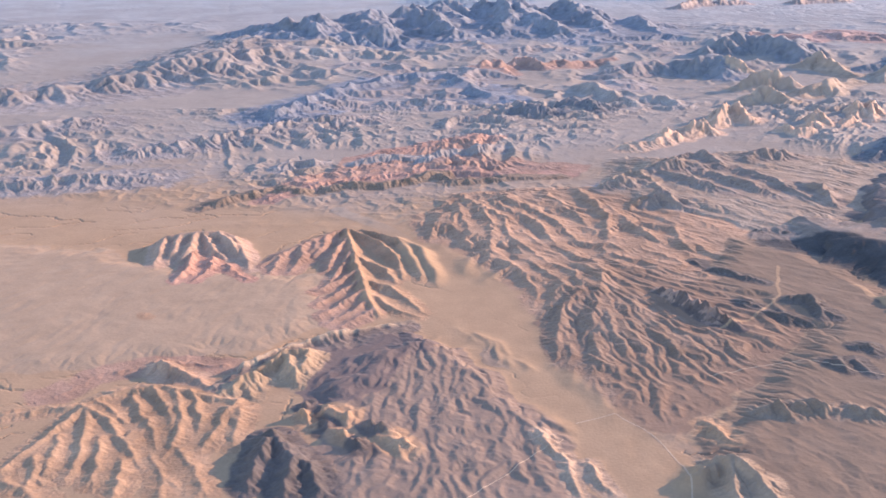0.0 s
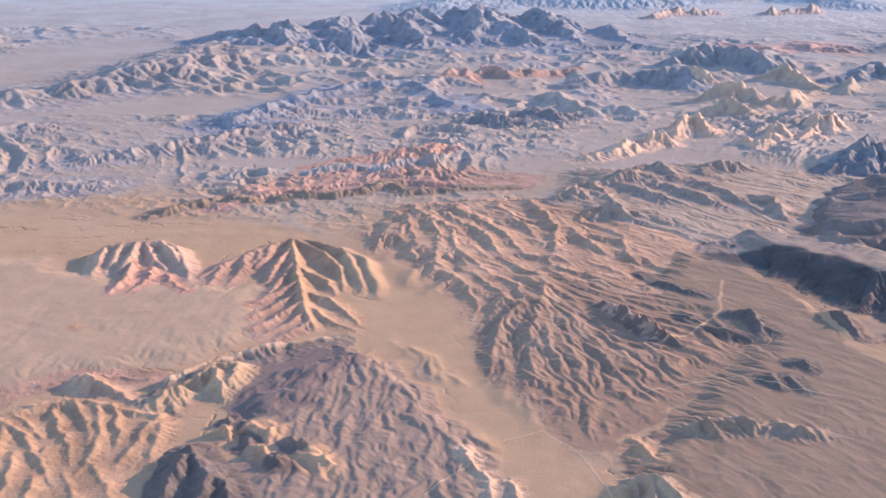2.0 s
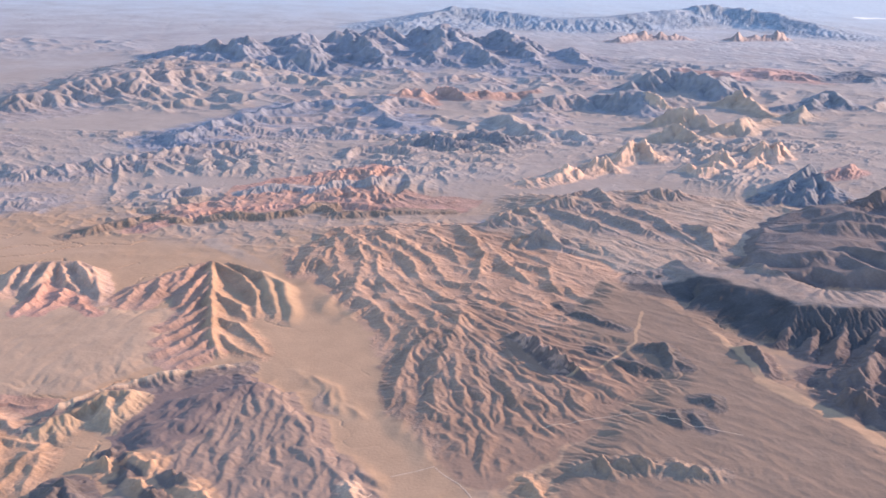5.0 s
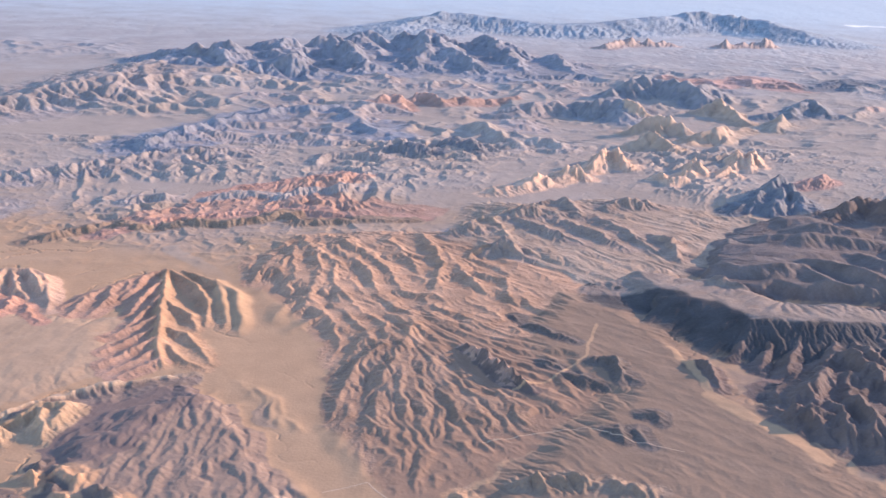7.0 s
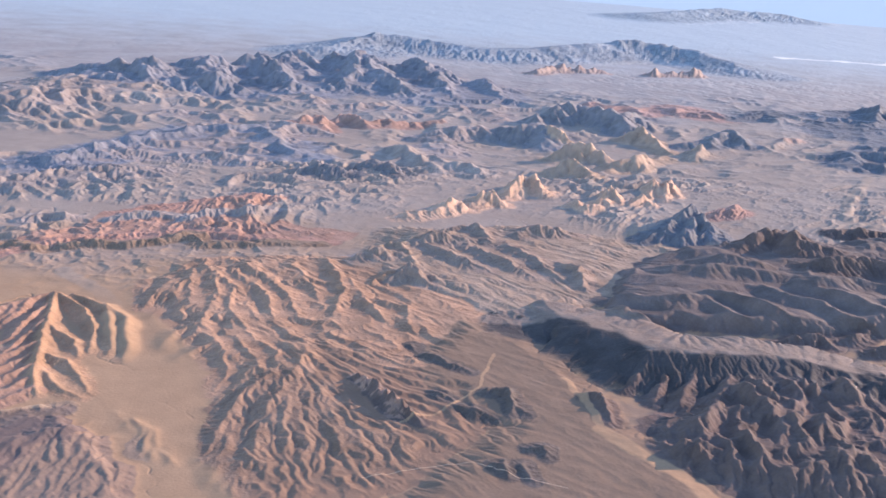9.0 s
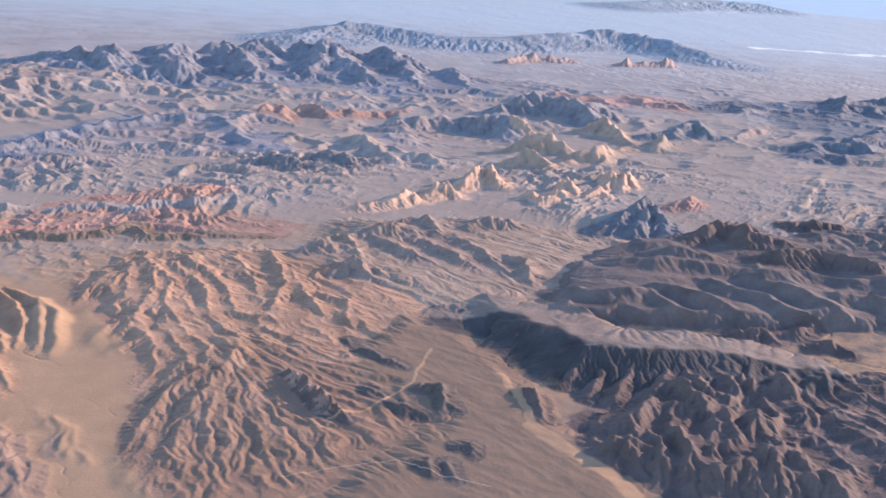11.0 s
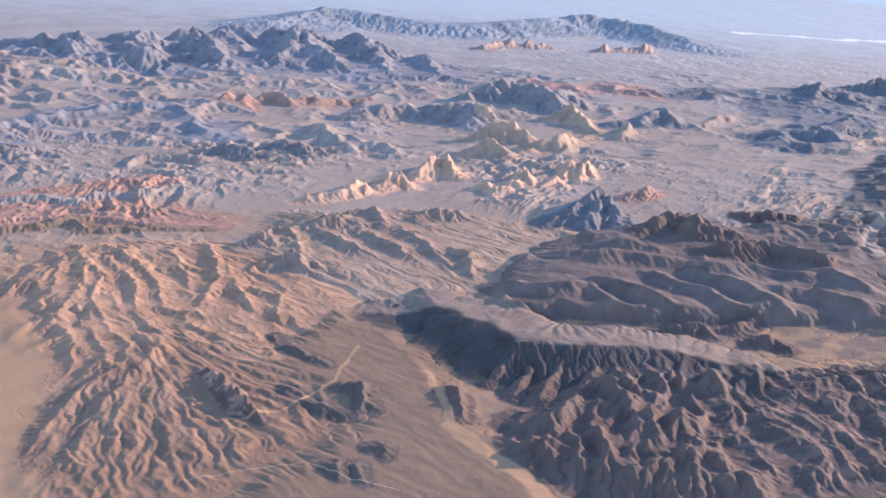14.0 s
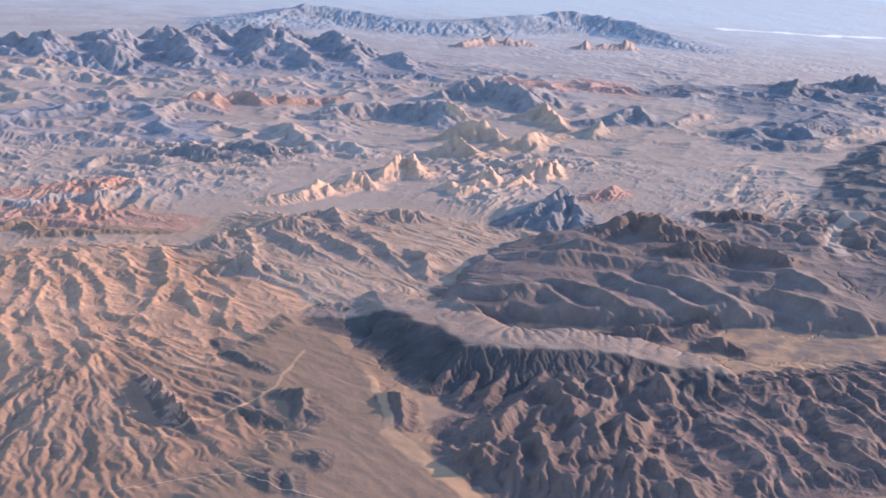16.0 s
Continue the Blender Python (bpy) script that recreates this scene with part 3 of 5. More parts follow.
form("dark_knoll", (0.165, 0.127, 0.11), [
    [(141.1, 321.8, 1.6), (144.9, 322.6, 2), (145.7, 316.9, 1)]], 5.5, power=1.0, gully=3.5, depth=0.4, rough=0.35, cut=0.8, group="dark knolls on the fan", kind="spurs", label="long dark knoll on a brown gravel plain", category="knoll")
form("dark_knoll", (0.165, 0.127, 0.11), [
    [(128.2, 310.6, 1.6), (131.7, 310.2, 2), (131.6, 304.3, 0.9)]], 5.5, power=1.0, gully=3.5, depth=0.4, rough=0.35, cut=0.8, group="dark knolls on the fan", kind="spurs", label="long dark knoll on a brown gravel plain", category="knoll")
form("dark_knoll", (0.165, 0.127, 0.11), [
    [(136.5, 310.4, 1.4), (138.6, 302.2, 0.6)]], 5.5, power=1.0, gully=3.5, depth=0.4, rough=0.35, cut=0.8, group="dark knolls on the fan", kind="spurs", label="small dark rounded knoll", category="knoll")
form("dark_knoll", (0.165, 0.127, 0.11), [
    [(154.9, 444.3, 1.1), (158.2, 442.4, 0.6)]], 5.5, power=1.0, gully=3.5, depth=0.4, rough=0.35, cut=0.8, group="dark knolls on the fan", kind="spurs", label="small dark rounded knoll", category="knoll")
form("dark_knoll", (0.165, 0.127, 0.11), [
    [(144.5, 446.9, 1.1), (148.6, 445.2, 0.6)]], 5.5, power=1.0, gully=3.5, depth=0.4, rough=0.35, cut=0.8, group="dark knolls on the fan", kind="spurs", label="small dark rounded knoll", category="knoll")
form("rock_ridge", VOLCANIC, [
    [(84.2, 373.9, 2.5), (90.2, 367.1, 4), (95.9, 355.2, 4.5), (101.5, 347.4, 4), (106.5, 339.6, 1.5)],
    [(90.3, 363.9, 2), (95.8, 351.5, 2.4), (99.4, 343.3, 1.4)]], 5, power=1.0, gully=3, depth=0.5, rough=0.6, stain=(0.46, 0.29, 0.22), kind="spurs", label="narrow dark rock ridge with pink debris", category="ridge")
form("dark_hill", BROWN, [
    [(96.7, 278.1, 2.1), (101, 278.3, 3.6), (104.1, 275.4, 2)],
    [(104.2, 277.1, 2.5), (111.7, 279.6, 3.4), (117.1, 277.3, 2.5)],
    [(122.9, 277.7, 2.5), (127.2, 275, 2.9), (133.6, 273.9, 1.7)]], 7, power=1.1, gully=4, depth=0.5, rough=0.5, kind="spurs", label="low brown rocky hill", category="hill")
form("scarp", BROWN, [
    [(-118.6, 487.8, 1.5), (-107.4, 501.2, 2.7), (-91.9, 516.4, 2.2)],
    [(-90.2, 515.3, 1.5), (-83.9, 517.8, 3.2), (-71.3, 515.6, 1.8)],
    [(-60.8, 519.9, 1.5), (-51.2, 527.7, 3.3), (-35.5, 527.4, 2.7)],
    [(-35.5, 527.4, 2.7), (-15.6, 537.2, 2.8), (-3.5, 547, 3.4), (4.1, 538.6, 1.8)],
    [(5.2, 534.9, 1.7), (36.8, 542.5, 1.2), (63.6, 545.3, 0.9)]], 12, 4.6, power=0.9, gully=4, depth=0.25, rough=0.45, kind="spurs", label="dark low rocky scarp below red ledges", category="scarp")
form("scarp", GREYROCK, [
    [(-89.8, 558.3, 1.5), (-84.3, 570.4, 3.8), (-71.2, 572, 3.4)],
    [(-49.3, 573.2, 1.5), (-40.5, 579.2, 2.8), (-29.2, 586.1, 3.2), (-16.4, 585, 2.1)],
    [(-9, 577.8, 2), (-1.6, 588.6, 3.4), (10.4, 595.7, 2.5), (20.1, 595.5, 3.4), (34.4, 605.7, 2.2)],
    [(1.5, 663.3, 2), (6.6, 683.8, 3.4), (26.3, 692, 3.3), (43.4, 688, 2)],
    [(42.7, 702.5, 2), (51.4, 725.7, 4.1), (63.5, 707.2, 3.4), (77, 702.9, 1.2)]], 12, 5, power=0.9, gully=5, depth=0.4, rough=0.3, kind="spurs", label="grey rocky scarp facing the plain", category="scarp")
form("low_hill", (0.35, 0.25, 0.2), [
    [(114.3, 542.7, 2), (122.6, 551.8, 5.5), (130.5, 551.7, 4.6), (142.4, 552.4, 2)],
    [(133, 572.8, 2), (149.6, 580.3, 4.6), (154.2, 550.9, 1.6)],
    [(171.8, 567.8, 2), (180.4, 577, 4.8), (191.6, 576.9, 4.6), (207.5, 580.5, 1.6)]], 12, power=1.0, gully=5, depth=0.45, rough=0.35, cut=1.0, kind="spurs", label="low grey-brown hill cut by runnels", category="hill")
form("low_hill", (0.35, 0.25, 0.2), [
    [(82.6, 514.8, 2), (91.7, 521.3, 5.4), (103.7, 522.9, 2.4)],
    [(99.1, 485.6, 2), (107.7, 495.9, 5.4), (112.7, 489.7, 4), (117.2, 481.2, 1)],
    [(118.7, 540, 2), (133.5, 521.9, 3), (147.6, 503.8, 1)],
    [(141.7, 543.2, 2), (157.9, 517.7, 3), (169.1, 500.2, 1)],
    [(159.5, 550.3, 2), (175.1, 522.8, 2.8), (181.9, 497.6, 1)],
    [(186.1, 519.4, 2), (193.4, 509.4, 4), (192.8, 488.8, 1.6)]], 10, power=1.0, gully=5, depth=0.45, rough=0.35, cut=1.0, kind="spurs", label="grey-brown hill beside a gravel wash", category="hill")
form("gullied_slope", (0.46, 0.276, 0.186), [
    [(8.4, 509.1, 1.2), (19.6, 472.4, 1.9), (22.6, 456.4, 1.9), (20.7, 434.7, 1.7), (20.8, 420.8, 1.4), (16.7, 408.3, 0.8)],
    [(8.4, 488.1, 1.2), (8.8, 467.5, 1.7), (15.1, 435.5, 0.9)],
    [(6.1, 481.9, 1.2), (3.7, 458.8, 1.5), (10.9, 435, 0.8)],
    [(-0.3, 475.1, 1), (-4.8, 452.4, 1.2), (-5.9, 444.4, 0.5)],
    [(15, 489.1, 1.4), (29.8, 465.9, 1.8), (29.4, 441.3, 1.5), (36.8, 424.3, 1.4), (44.5, 406.8, 0.8)],
    [(25.9, 487.3, 1.2), (44.1, 459.1, 1.8), (48.4, 435.2, 1.2), (55.7, 422.9, 0.6)],
    [(28.9, 498.2, 1.2), (41.6, 481, 1.6), (54.3, 457.6, 1.5), (59.2, 438, 1), (69.8, 425.7, 0.5)],
    [(20.8, 446.4, 1.2), (32.5, 432.7, 1.5), (35.4, 416.8, 0.6)],
    [(33.6, 447, 1.2), (42.5, 432.8, 1.3), (46.4, 418, 0.5)],
    [(50.7, 501.4, 1.2), (62.9, 478.1, 1.3), (68.8, 446.3, 0.6)],
    [(67, 516.3, 1.2), (73.6, 492, 2.3), (78.2, 467.9, 2.3), (73.8, 438.2, 0.8)],
    [(78.8, 489.2, 1.2), (86.4, 460.6, 1.8), (93.6, 440.5, 1.5), (96.3, 430.3, 0.6)],
    [(93.5, 458.7, 1.2), (105.3, 450.2, 2.1), (106.1, 430.4, 1.4), (106.7, 416.9, 0.5)],
    [(108.5, 444.7, 1.1), (112.3, 429, 1.2), (114.2, 416.7, 0.5)],
    [(58.8, 434, 1), (73.4, 429.4, 1.2), (81.9, 417.4, 0.6)],
    [(87.7, 424.6, 0.9), (98.8, 410, 1.1), (106.5, 388.8, 0.5)],
    [(68.8, 419.3, 0.8), (84.9, 405.4, 1), (97.8, 389.5, 0.5)],
    [(44.6, 430.5, 1), (57.2, 415.4, 1.1), (73.5, 402, 0.6)]], 7.5, power=0.95, gully=4, depth=0.42, rough=0.25, thin=3.2, cut=1.0, kind="spurs", label="tan slope cut into winding parallel gullies", category="slope")
form("gullied_slope", (0.46, 0.276, 0.186), [
    [(22.8, 413.7, 1.2), (32.9, 399.9, 1.9), (36.7, 378, 1.3), (33.6, 361.9, 0.5)],
    [(36, 409.8, 1.2), (43, 396, 1.6), (48.1, 380.5, 0.8)],
    [(46.3, 405.9, 1.2), (53.3, 393.4, 1.6), (51.9, 374.8, 0.7)],
    [(55.2, 409.5, 1.2), (64.4, 391.9, 2), (63.2, 376.5, 0.9)],
    [(32.9, 416, 1), (24.4, 400.6, 1.2), (17.1, 392, 0.5)],
    [(25.5, 431.2, 1), (11.9, 417.7, 1.2), (8.9, 402.6, 0.5)],
    [(45.7, 384.3, 1), (40.9, 365.9, 0.8), (38.6, 358.5, 0.4)]], 7, power=0.9, gully=3.6, depth=0.42, rough=0.25, thin=3.2, cut=1.0, kind="spurs", label="tan scarp of spurs at the edge of a wash", category="slope")
form("fan_spur", (0.33, 0.21, 0.15), [
    [(53, 375.6, 1.1), (45.2, 358, 1.6), (40.8, 341.8, 1.4), (39.8, 328.4, 1.3), (38, 312, 0.5)],
    [(60.1, 374.3, 1.1), (55.9, 353.5, 1.5), (53.2, 340.6, 0.6)],
    [(63.2, 362.1, 1), (60.9, 339.2, 1.1), (63.8, 325.8, 0.5)],
    [(69.8, 359.6, 1), (67.4, 337.2, 0.8), (70.5, 322.9, 0.4)],
    [(72.2, 363, 0.8), (75.9, 343.2, 1), (79.3, 319.8, 0.5)],
    [(58.6, 340.7, 0.9), (52.4, 329.7, 0.9), (52.1, 318.4, 0.4)],
    [(42.7, 329.9, 1.1), (42.9, 314.6, 0.9), (41.7, 300.6, 0.5)],
    [(52.6, 316.2, 0.8), (48.5, 300.7, 0.7), (49.1, 284.6, 0.4)],
    [(81.9, 347.6, 0.8), (87.1, 321.9, 0.8), (88.6, 309.7, 0.4)],
    [(93.3, 338.3, 0.9), (98.2, 322.4, 0.8), (101.4, 314.3, 0.4)]], 6.5, power=1.0, gully=3.2, depth=0.35, rough=0.12, thin=3.2, cut=0.7, kind="spurs", label="brown gravel spur with a shaded side", category="spur")
form("small_hill", (0.50, 0.315, 0.225), [
    [(-123, 431.9, 5), (-110.3, 436.4, 6), (-99.4, 438.6, 6), (-93.8, 437.4, 4)],
    [(-123, 431.9, 5), (-121.2, 417.8, 4), (-119.6, 403, 1)],
    [(-116.8, 436.1, 5.5), (-115.1, 416.8, 4.4), (-115.7, 409.7, 1.6)],
    [(-109.5, 436.5, 6), (-108.9, 415.2, 5), (-110.5, 407.7, 2)],
    [(-106.4, 437.9, 5.6), (-98.5, 420, 4), (-93.5, 414.9, 1.6)],
    [(-99.9, 438.6, 6), (-93.2, 427.2, 5.2), (-86.1, 415.6, 2)],
    [(-94.3, 437.4, 4), (-86.1, 421, 3.2), (-80.3, 403.1, 1)]], 7.5, power=0.95, gully=5, depth=0.25, rough=0.12, cut=0.6, kind="spurs", label="small pink hill with striped shaded gullies", category="hill")
form("red_toe", (0.50, 0.27, 0.195), [
    [(-106.4, 419.6, 3.5), (-104.7, 395.9, 3.4), (-107.2, 385, 1)],
    [(-97.3, 411.8, 3.2), (-96.7, 396.8, 2.4), (-99.2, 385.4, 0.8)],
    [(-90.6, 405.3, 2.2), (-84, 395.5, 1.6), (-77.9, 387.2, 0.8)]], 6, power=0.9, gully=3.5, depth=0.4, rough=0.4, kind="spurs", label="rough red foot of a pink hill", category="hill")
form("ridge", TAN, [
    [(-44.6, 451.5, 4), (-38.4, 419.5, 4.3), (-33.2, 392.5, 4), (-29.3, 368.9, 3.4), (-24.4, 355.3, 1.6)],
    [(-43, 450.7, 4), (-28.1, 434.1, 3.7), (-19.5, 414.8, 2.9), (-16.8, 394.8, 0.8)],
    [(-37.4, 451.1, 3.7), (-20.7, 438.2, 3.7), (-12.2, 412, 2.9), (-8.3, 391.8, 0.8)],
    [(-21.4, 441.3, 3.2), (-9.3, 424.3, 3.2), (-4, 402.1, 2.2), (-2.5, 388.9, 0.8)],
    [(-37.1, 415.5, 3.7), (-23.8, 401, 2.4), (-19.6, 389.5, 0.8)],
    [(-31.3, 385.4, 3.2), (-21.7, 382.7, 2.4), (-13.5, 369.9, 1.6), (-7.6, 358.9, 0.8)],
    [(-27.1, 372.3, 2.1), (-17.9, 360.2, 1.3), (-9.2, 353.8, 0.6)]], 6, power=0.9, gully=5, depth=0.25, rough=0.12, cut=0.7, kind="spurs", label="tan ridge with deep shaded gullies", category="ridge")
form("ridge_cliff", PINK, [
    [(-43.5, 438.4, 3.7), (-47.6, 414.4, 3.4), (-48.8, 398.5, 1)],
    [(-39.5, 421.3, 3.7), (-42.6, 401.9, 2.9), (-45.9, 384.2, 1.1)],
    [(-30.4, 375.4, 3.2), (-37.5, 365.4, 2.4), (-45, 351.8, 0.8)],
    [(-28.5, 367.2, 2.7), (-34.1, 356, 2.1), (-41.2, 347, 0.8)],
    [(-32.5, 385.4, 3.2), (-40.4, 374.1, 2.4), (-47.9, 362.1, 0.8)],
    [(-35.5, 395, 3.5), (-43.8, 385.5, 2.2), (-50.7, 375, 0.8)],
    [(-26.2, 357.9, 2.1), (-32, 350.1, 1.4), (-37.6, 343.4, 0.6)]], 6, power=0.85, gully=3.2, depth=0.45, rough=0.25, cut=0.6, kind="spurs", label="pink banded cliff of a tan ridge", category="cliff")
form("ridge", PINK, [
    [(-45.1, 450.6, 4), (-54.5, 441.9, 3.5), (-63, 428.9, 3.2), (-71, 416.5, 2.4), (-76, 406.6, 0.8)],
    [(-51.8, 445.1, 3.5), (-53.4, 425.1, 2.7), (-57.4, 412.9, 0.8)],
    [(-62.5, 428.9, 3.2), (-59.6, 416.1, 2.7), (-63.2, 401, 1)],
    [(-69, 419, 2.6), (-70.8, 399, 1)],
    [(-56.7, 438.9, 2.9), (-56.3, 424.4, 2.4), (-59.3, 419.1, 1.1)]], 7, power=0.95, gully=4.5, depth=0.35, rough=0.2, cut=0.7, kind="spurs", label="pinkish spur of a gullied ridge", category="ridge")
form("badland_ridge", TAN, [
    [(-131.4, 273.2, 1.1), (-121.2, 277.3, 1.5), (-108.5, 280.3, 2.2), (-101.4, 287.9, 2.5), (-88.6, 292.7, 2.8), (-78.8, 288.6, 2.4), (-66.9, 285.9, 1.7), (-62, 282.5, 1.5)],
    [(-108.2, 279.2, 2.2), (-110.7, 269.2, 2), (-115.1, 256.5, 1.7), (-119.3, 243.2, 1.5)],
    [(-107.6, 278.5, 2.2), (-103.6, 266.9, 2.1), (-101.5, 254.5, 1.8), (-100.5, 240.6, 0.9)],
    [(-106.7, 278.5, 2.2), (-98.5, 270.4, 1.9), (-89.3, 258.4, 1.6), (-82.5, 245.3, 0.7)],
    [(-97.3, 260.6, 1.7), (-95, 248.7, 1.7), (-93.2, 237.7, 1)],
    [(-88.4, 248.4, 1.6), (-85.8, 237.6, 1.5), (-85.2, 228.9, 1.1)],
    [(-101.7, 287.9, 2.5), (-104.4, 282.5, 2.1), (-94.5, 271.3, 1.3)],
    [(-96, 285.5, 2.2), (-86.3, 270.1, 1.7), (-80.7, 256.3, 0.7)],
    [(-89.2, 264.3, 1.6), (-85, 251.3, 0.7)],
    [(-90.9, 291.3, 2.7), (-82.8, 277.9, 1.9), (-78.7, 263.9, 0.8)],
    [(-83.5, 289.8, 2.5), (-77.9, 274.6, 2), (-75.8, 260.3, 1.6), (-77.1, 250.3, 0.7)],
    [(-78.5, 289.4, 2.4), (-71.7, 273.8, 1.6), (-70.2, 265.6, 0.7)],
    [(-63.2, 284.9, 1.8), (-65.5, 276.2, 1.9), (-66.5, 261.9, 1.5), (-69.3, 253, 0.6)],
    [(-61.1, 279.9, 1.7), (-61, 270.5, 1.6), (-59.9, 258, 0.7)],
    [(-109.3, 261.7, 1.6), (-108.2, 248.7, 1.5), (-106, 238.1, 0.7)],
    [(-112, 249.1, 1.6), (-109.3, 237.8, 1.2), (-104.9, 229, 0.8)],
    [(-117.1, 237.9, 1.3), (-109.8, 234.2, 1.2), (-102, 229, 0.8)],
    [(-73.8, 256.4, 1.1), (-67.8, 244.2, 1.2), (-62.5, 233.7, 0.9)],
    [(-80.2, 250.3, 1), (-74, 238.6, 1.1), (-73.2, 229.5, 0.9)]], 6.2, power=0.9, gully=3.4, depth=0.4, rough=0.2, cut=0.8, kind="spurs", label="golden tan badlands with rounded spurs", category="badland")
form("pale_knob", (0.49, 0.30, 0.205), [
    [(-93.6, 307.4, 3), (-92, 307.1, 4.4), (-84.5, 301.7, 3.4), (-70, 291.2, 1.4)]], 9, power=1.2, gully=4, depth=0.3, rough=0.2, kind="spurs", label="pale pinkish knob above the badlands", category="hill")
form("hogback_block", (0.44, 0.285, 0.185), [
    [(-68.3, 290.2, 2.6), (-63.7, 296.4, 4.6), (-60.1, 299.9, 4.2), (-56.2, 299.6, 1.6)],
    [(-60.2, 305, 3), (-53.3, 313.4, 5), (-44.9, 317.8, 4.6), (-42.5, 316.1, 2.6)],
    [(-51.9, 314.4, 5), (-49.4, 303.4, 3.6), (-47.2, 296.8, 1.4)],
    [(-45.3, 317.1, 4.6), (-45, 306.4, 3.2), (-48.7, 297.8, 1.6)],
    [(-61.9, 297.8, 4.2), (-60.5, 293.1, 2.4), (-58.6, 288.2, 1)]], 6.5, power=0.85, gully=3.6, depth=0.35, rough=0.3, kind="spurs", label="tan block of tilted strata on a hogback", category="ridge")
form("dark_hill", (0.17, 0.13, 0.115), [
    [(-49.2, 261, 4.6), (-50, 249.9, 4.2), (-51.7, 238.1, 2.5)],
    [(-48.9, 261, 4.6), (-41.9, 247.5, 3.9), (-41, 234.3, 2.5)],
    [(-48.6, 261.1, 4.2), (-37.6, 247.1, 3.4), (-32.4, 235.2, 2)]], 9, power=1.0, gully=4.5, depth=0.35, rough=0.3, kind="spurs", label="dark volcanic hill among tan badlands", category="hill")
form("small_hill", (0.40, 0.27, 0.19), [
    [(67.2, 241.5, 3.4), (74.1, 246.1, 5.6), (78.8, 245.7, 5.6), (83.4, 239.7, 4), (85.9, 228, 2)],
    [(77.5, 246.2, 5.4), (76.6, 236.7, 3.4), (76.4, 229.8, 2)]], 8, power=1.0, gully=4.5, depth=0.35, rough=0.25, kind="spurs", label="brown gullied hill of bare soil", category="hill")
form("small_hill", (0.46, 0.30, 0.21), [
    [(28.1, 266.3, 1.6), (30.6, 258.6, 2.2), (31.7, 253.8, 1.2)],
    [(34.1, 254.3, 1.6), (35, 245.2, 1.8), (35.7, 234.7, 1)],
    [(40.5, 250, 1.8), (42.1, 241.2, 1.8), (44.6, 234.7, 0.8)]], 4.2, power=1.0, gully=3, depth=0.45, rough=0.4, kind="spurs", label="pale ribs of soil at the edge of a fan", category="hill")
# end of spurs


def spur_heights(f, x, y, n):
    """The highest of a form's spurs at x, y: its height, the distance over its half-width, which one it is, and the way off its crest."""
    up, best = np.zeros(x.shape, np.float32), np.full(x.shape, 9.0, np.float32)
    which, offs = np.zeros(x.shape, np.int16), np.zeros(x.shape, np.float32)
    step, w = f["gully"] or f["wl"] * 0.5, f["wl"]
    for k, pts in enumerate(f["pts"]):
        reach = 1.1 * max(w, f["wr"])
        near = np.flatnonzero((x > min(p[0] for p in pts) - reach) & (x < max(p[0] for p in pts) + reach) & (y > min(p[1] for p in pts) - reach) & (y < max(p[1] for p in pts) + reach))
        if not len(near):
            continue
        bx, by = x[near], y[near]
        d, h, way, off = along(pts, bx, by, w, f["wr"])
        top = max(p[2] for p in pts)
        d = d / (0.55 + 0.45 * h / top)
        prof = np.clip(1 - (np.sqrt(d * d + 0.0225) - 0.15) / 0.861, 0, 1)
        shape = np.where(off > 0, prof ** f["flat"], prof ** f["power"]) if f["flat"] else prof ** f["power"]
        side = np.where(off > 0, 37.7, 0.0)
        g = gullies((way + f["slant"] * np.abs(off)) / step + side + 3.1 * k, np.abs(off) / (step * 3) + side, 100 + 11 * n, f["even"], f["thin"])
        rise = h * shape * (1 - f["rough"] + 1.55 * f["rough"] * crags(bx / w * 1.3, by / w * 1.3, 4, 300 + n)) * (1 - f["depth"] * g * smooth(0.06, 0.5, d))
        more = rise > up[near]
        up[near[more]], which[near[more]], offs[near[more]] = rise[more], k, off[more]
        best[near] = np.minimum(best[near], d)
    return up, best, which, offs


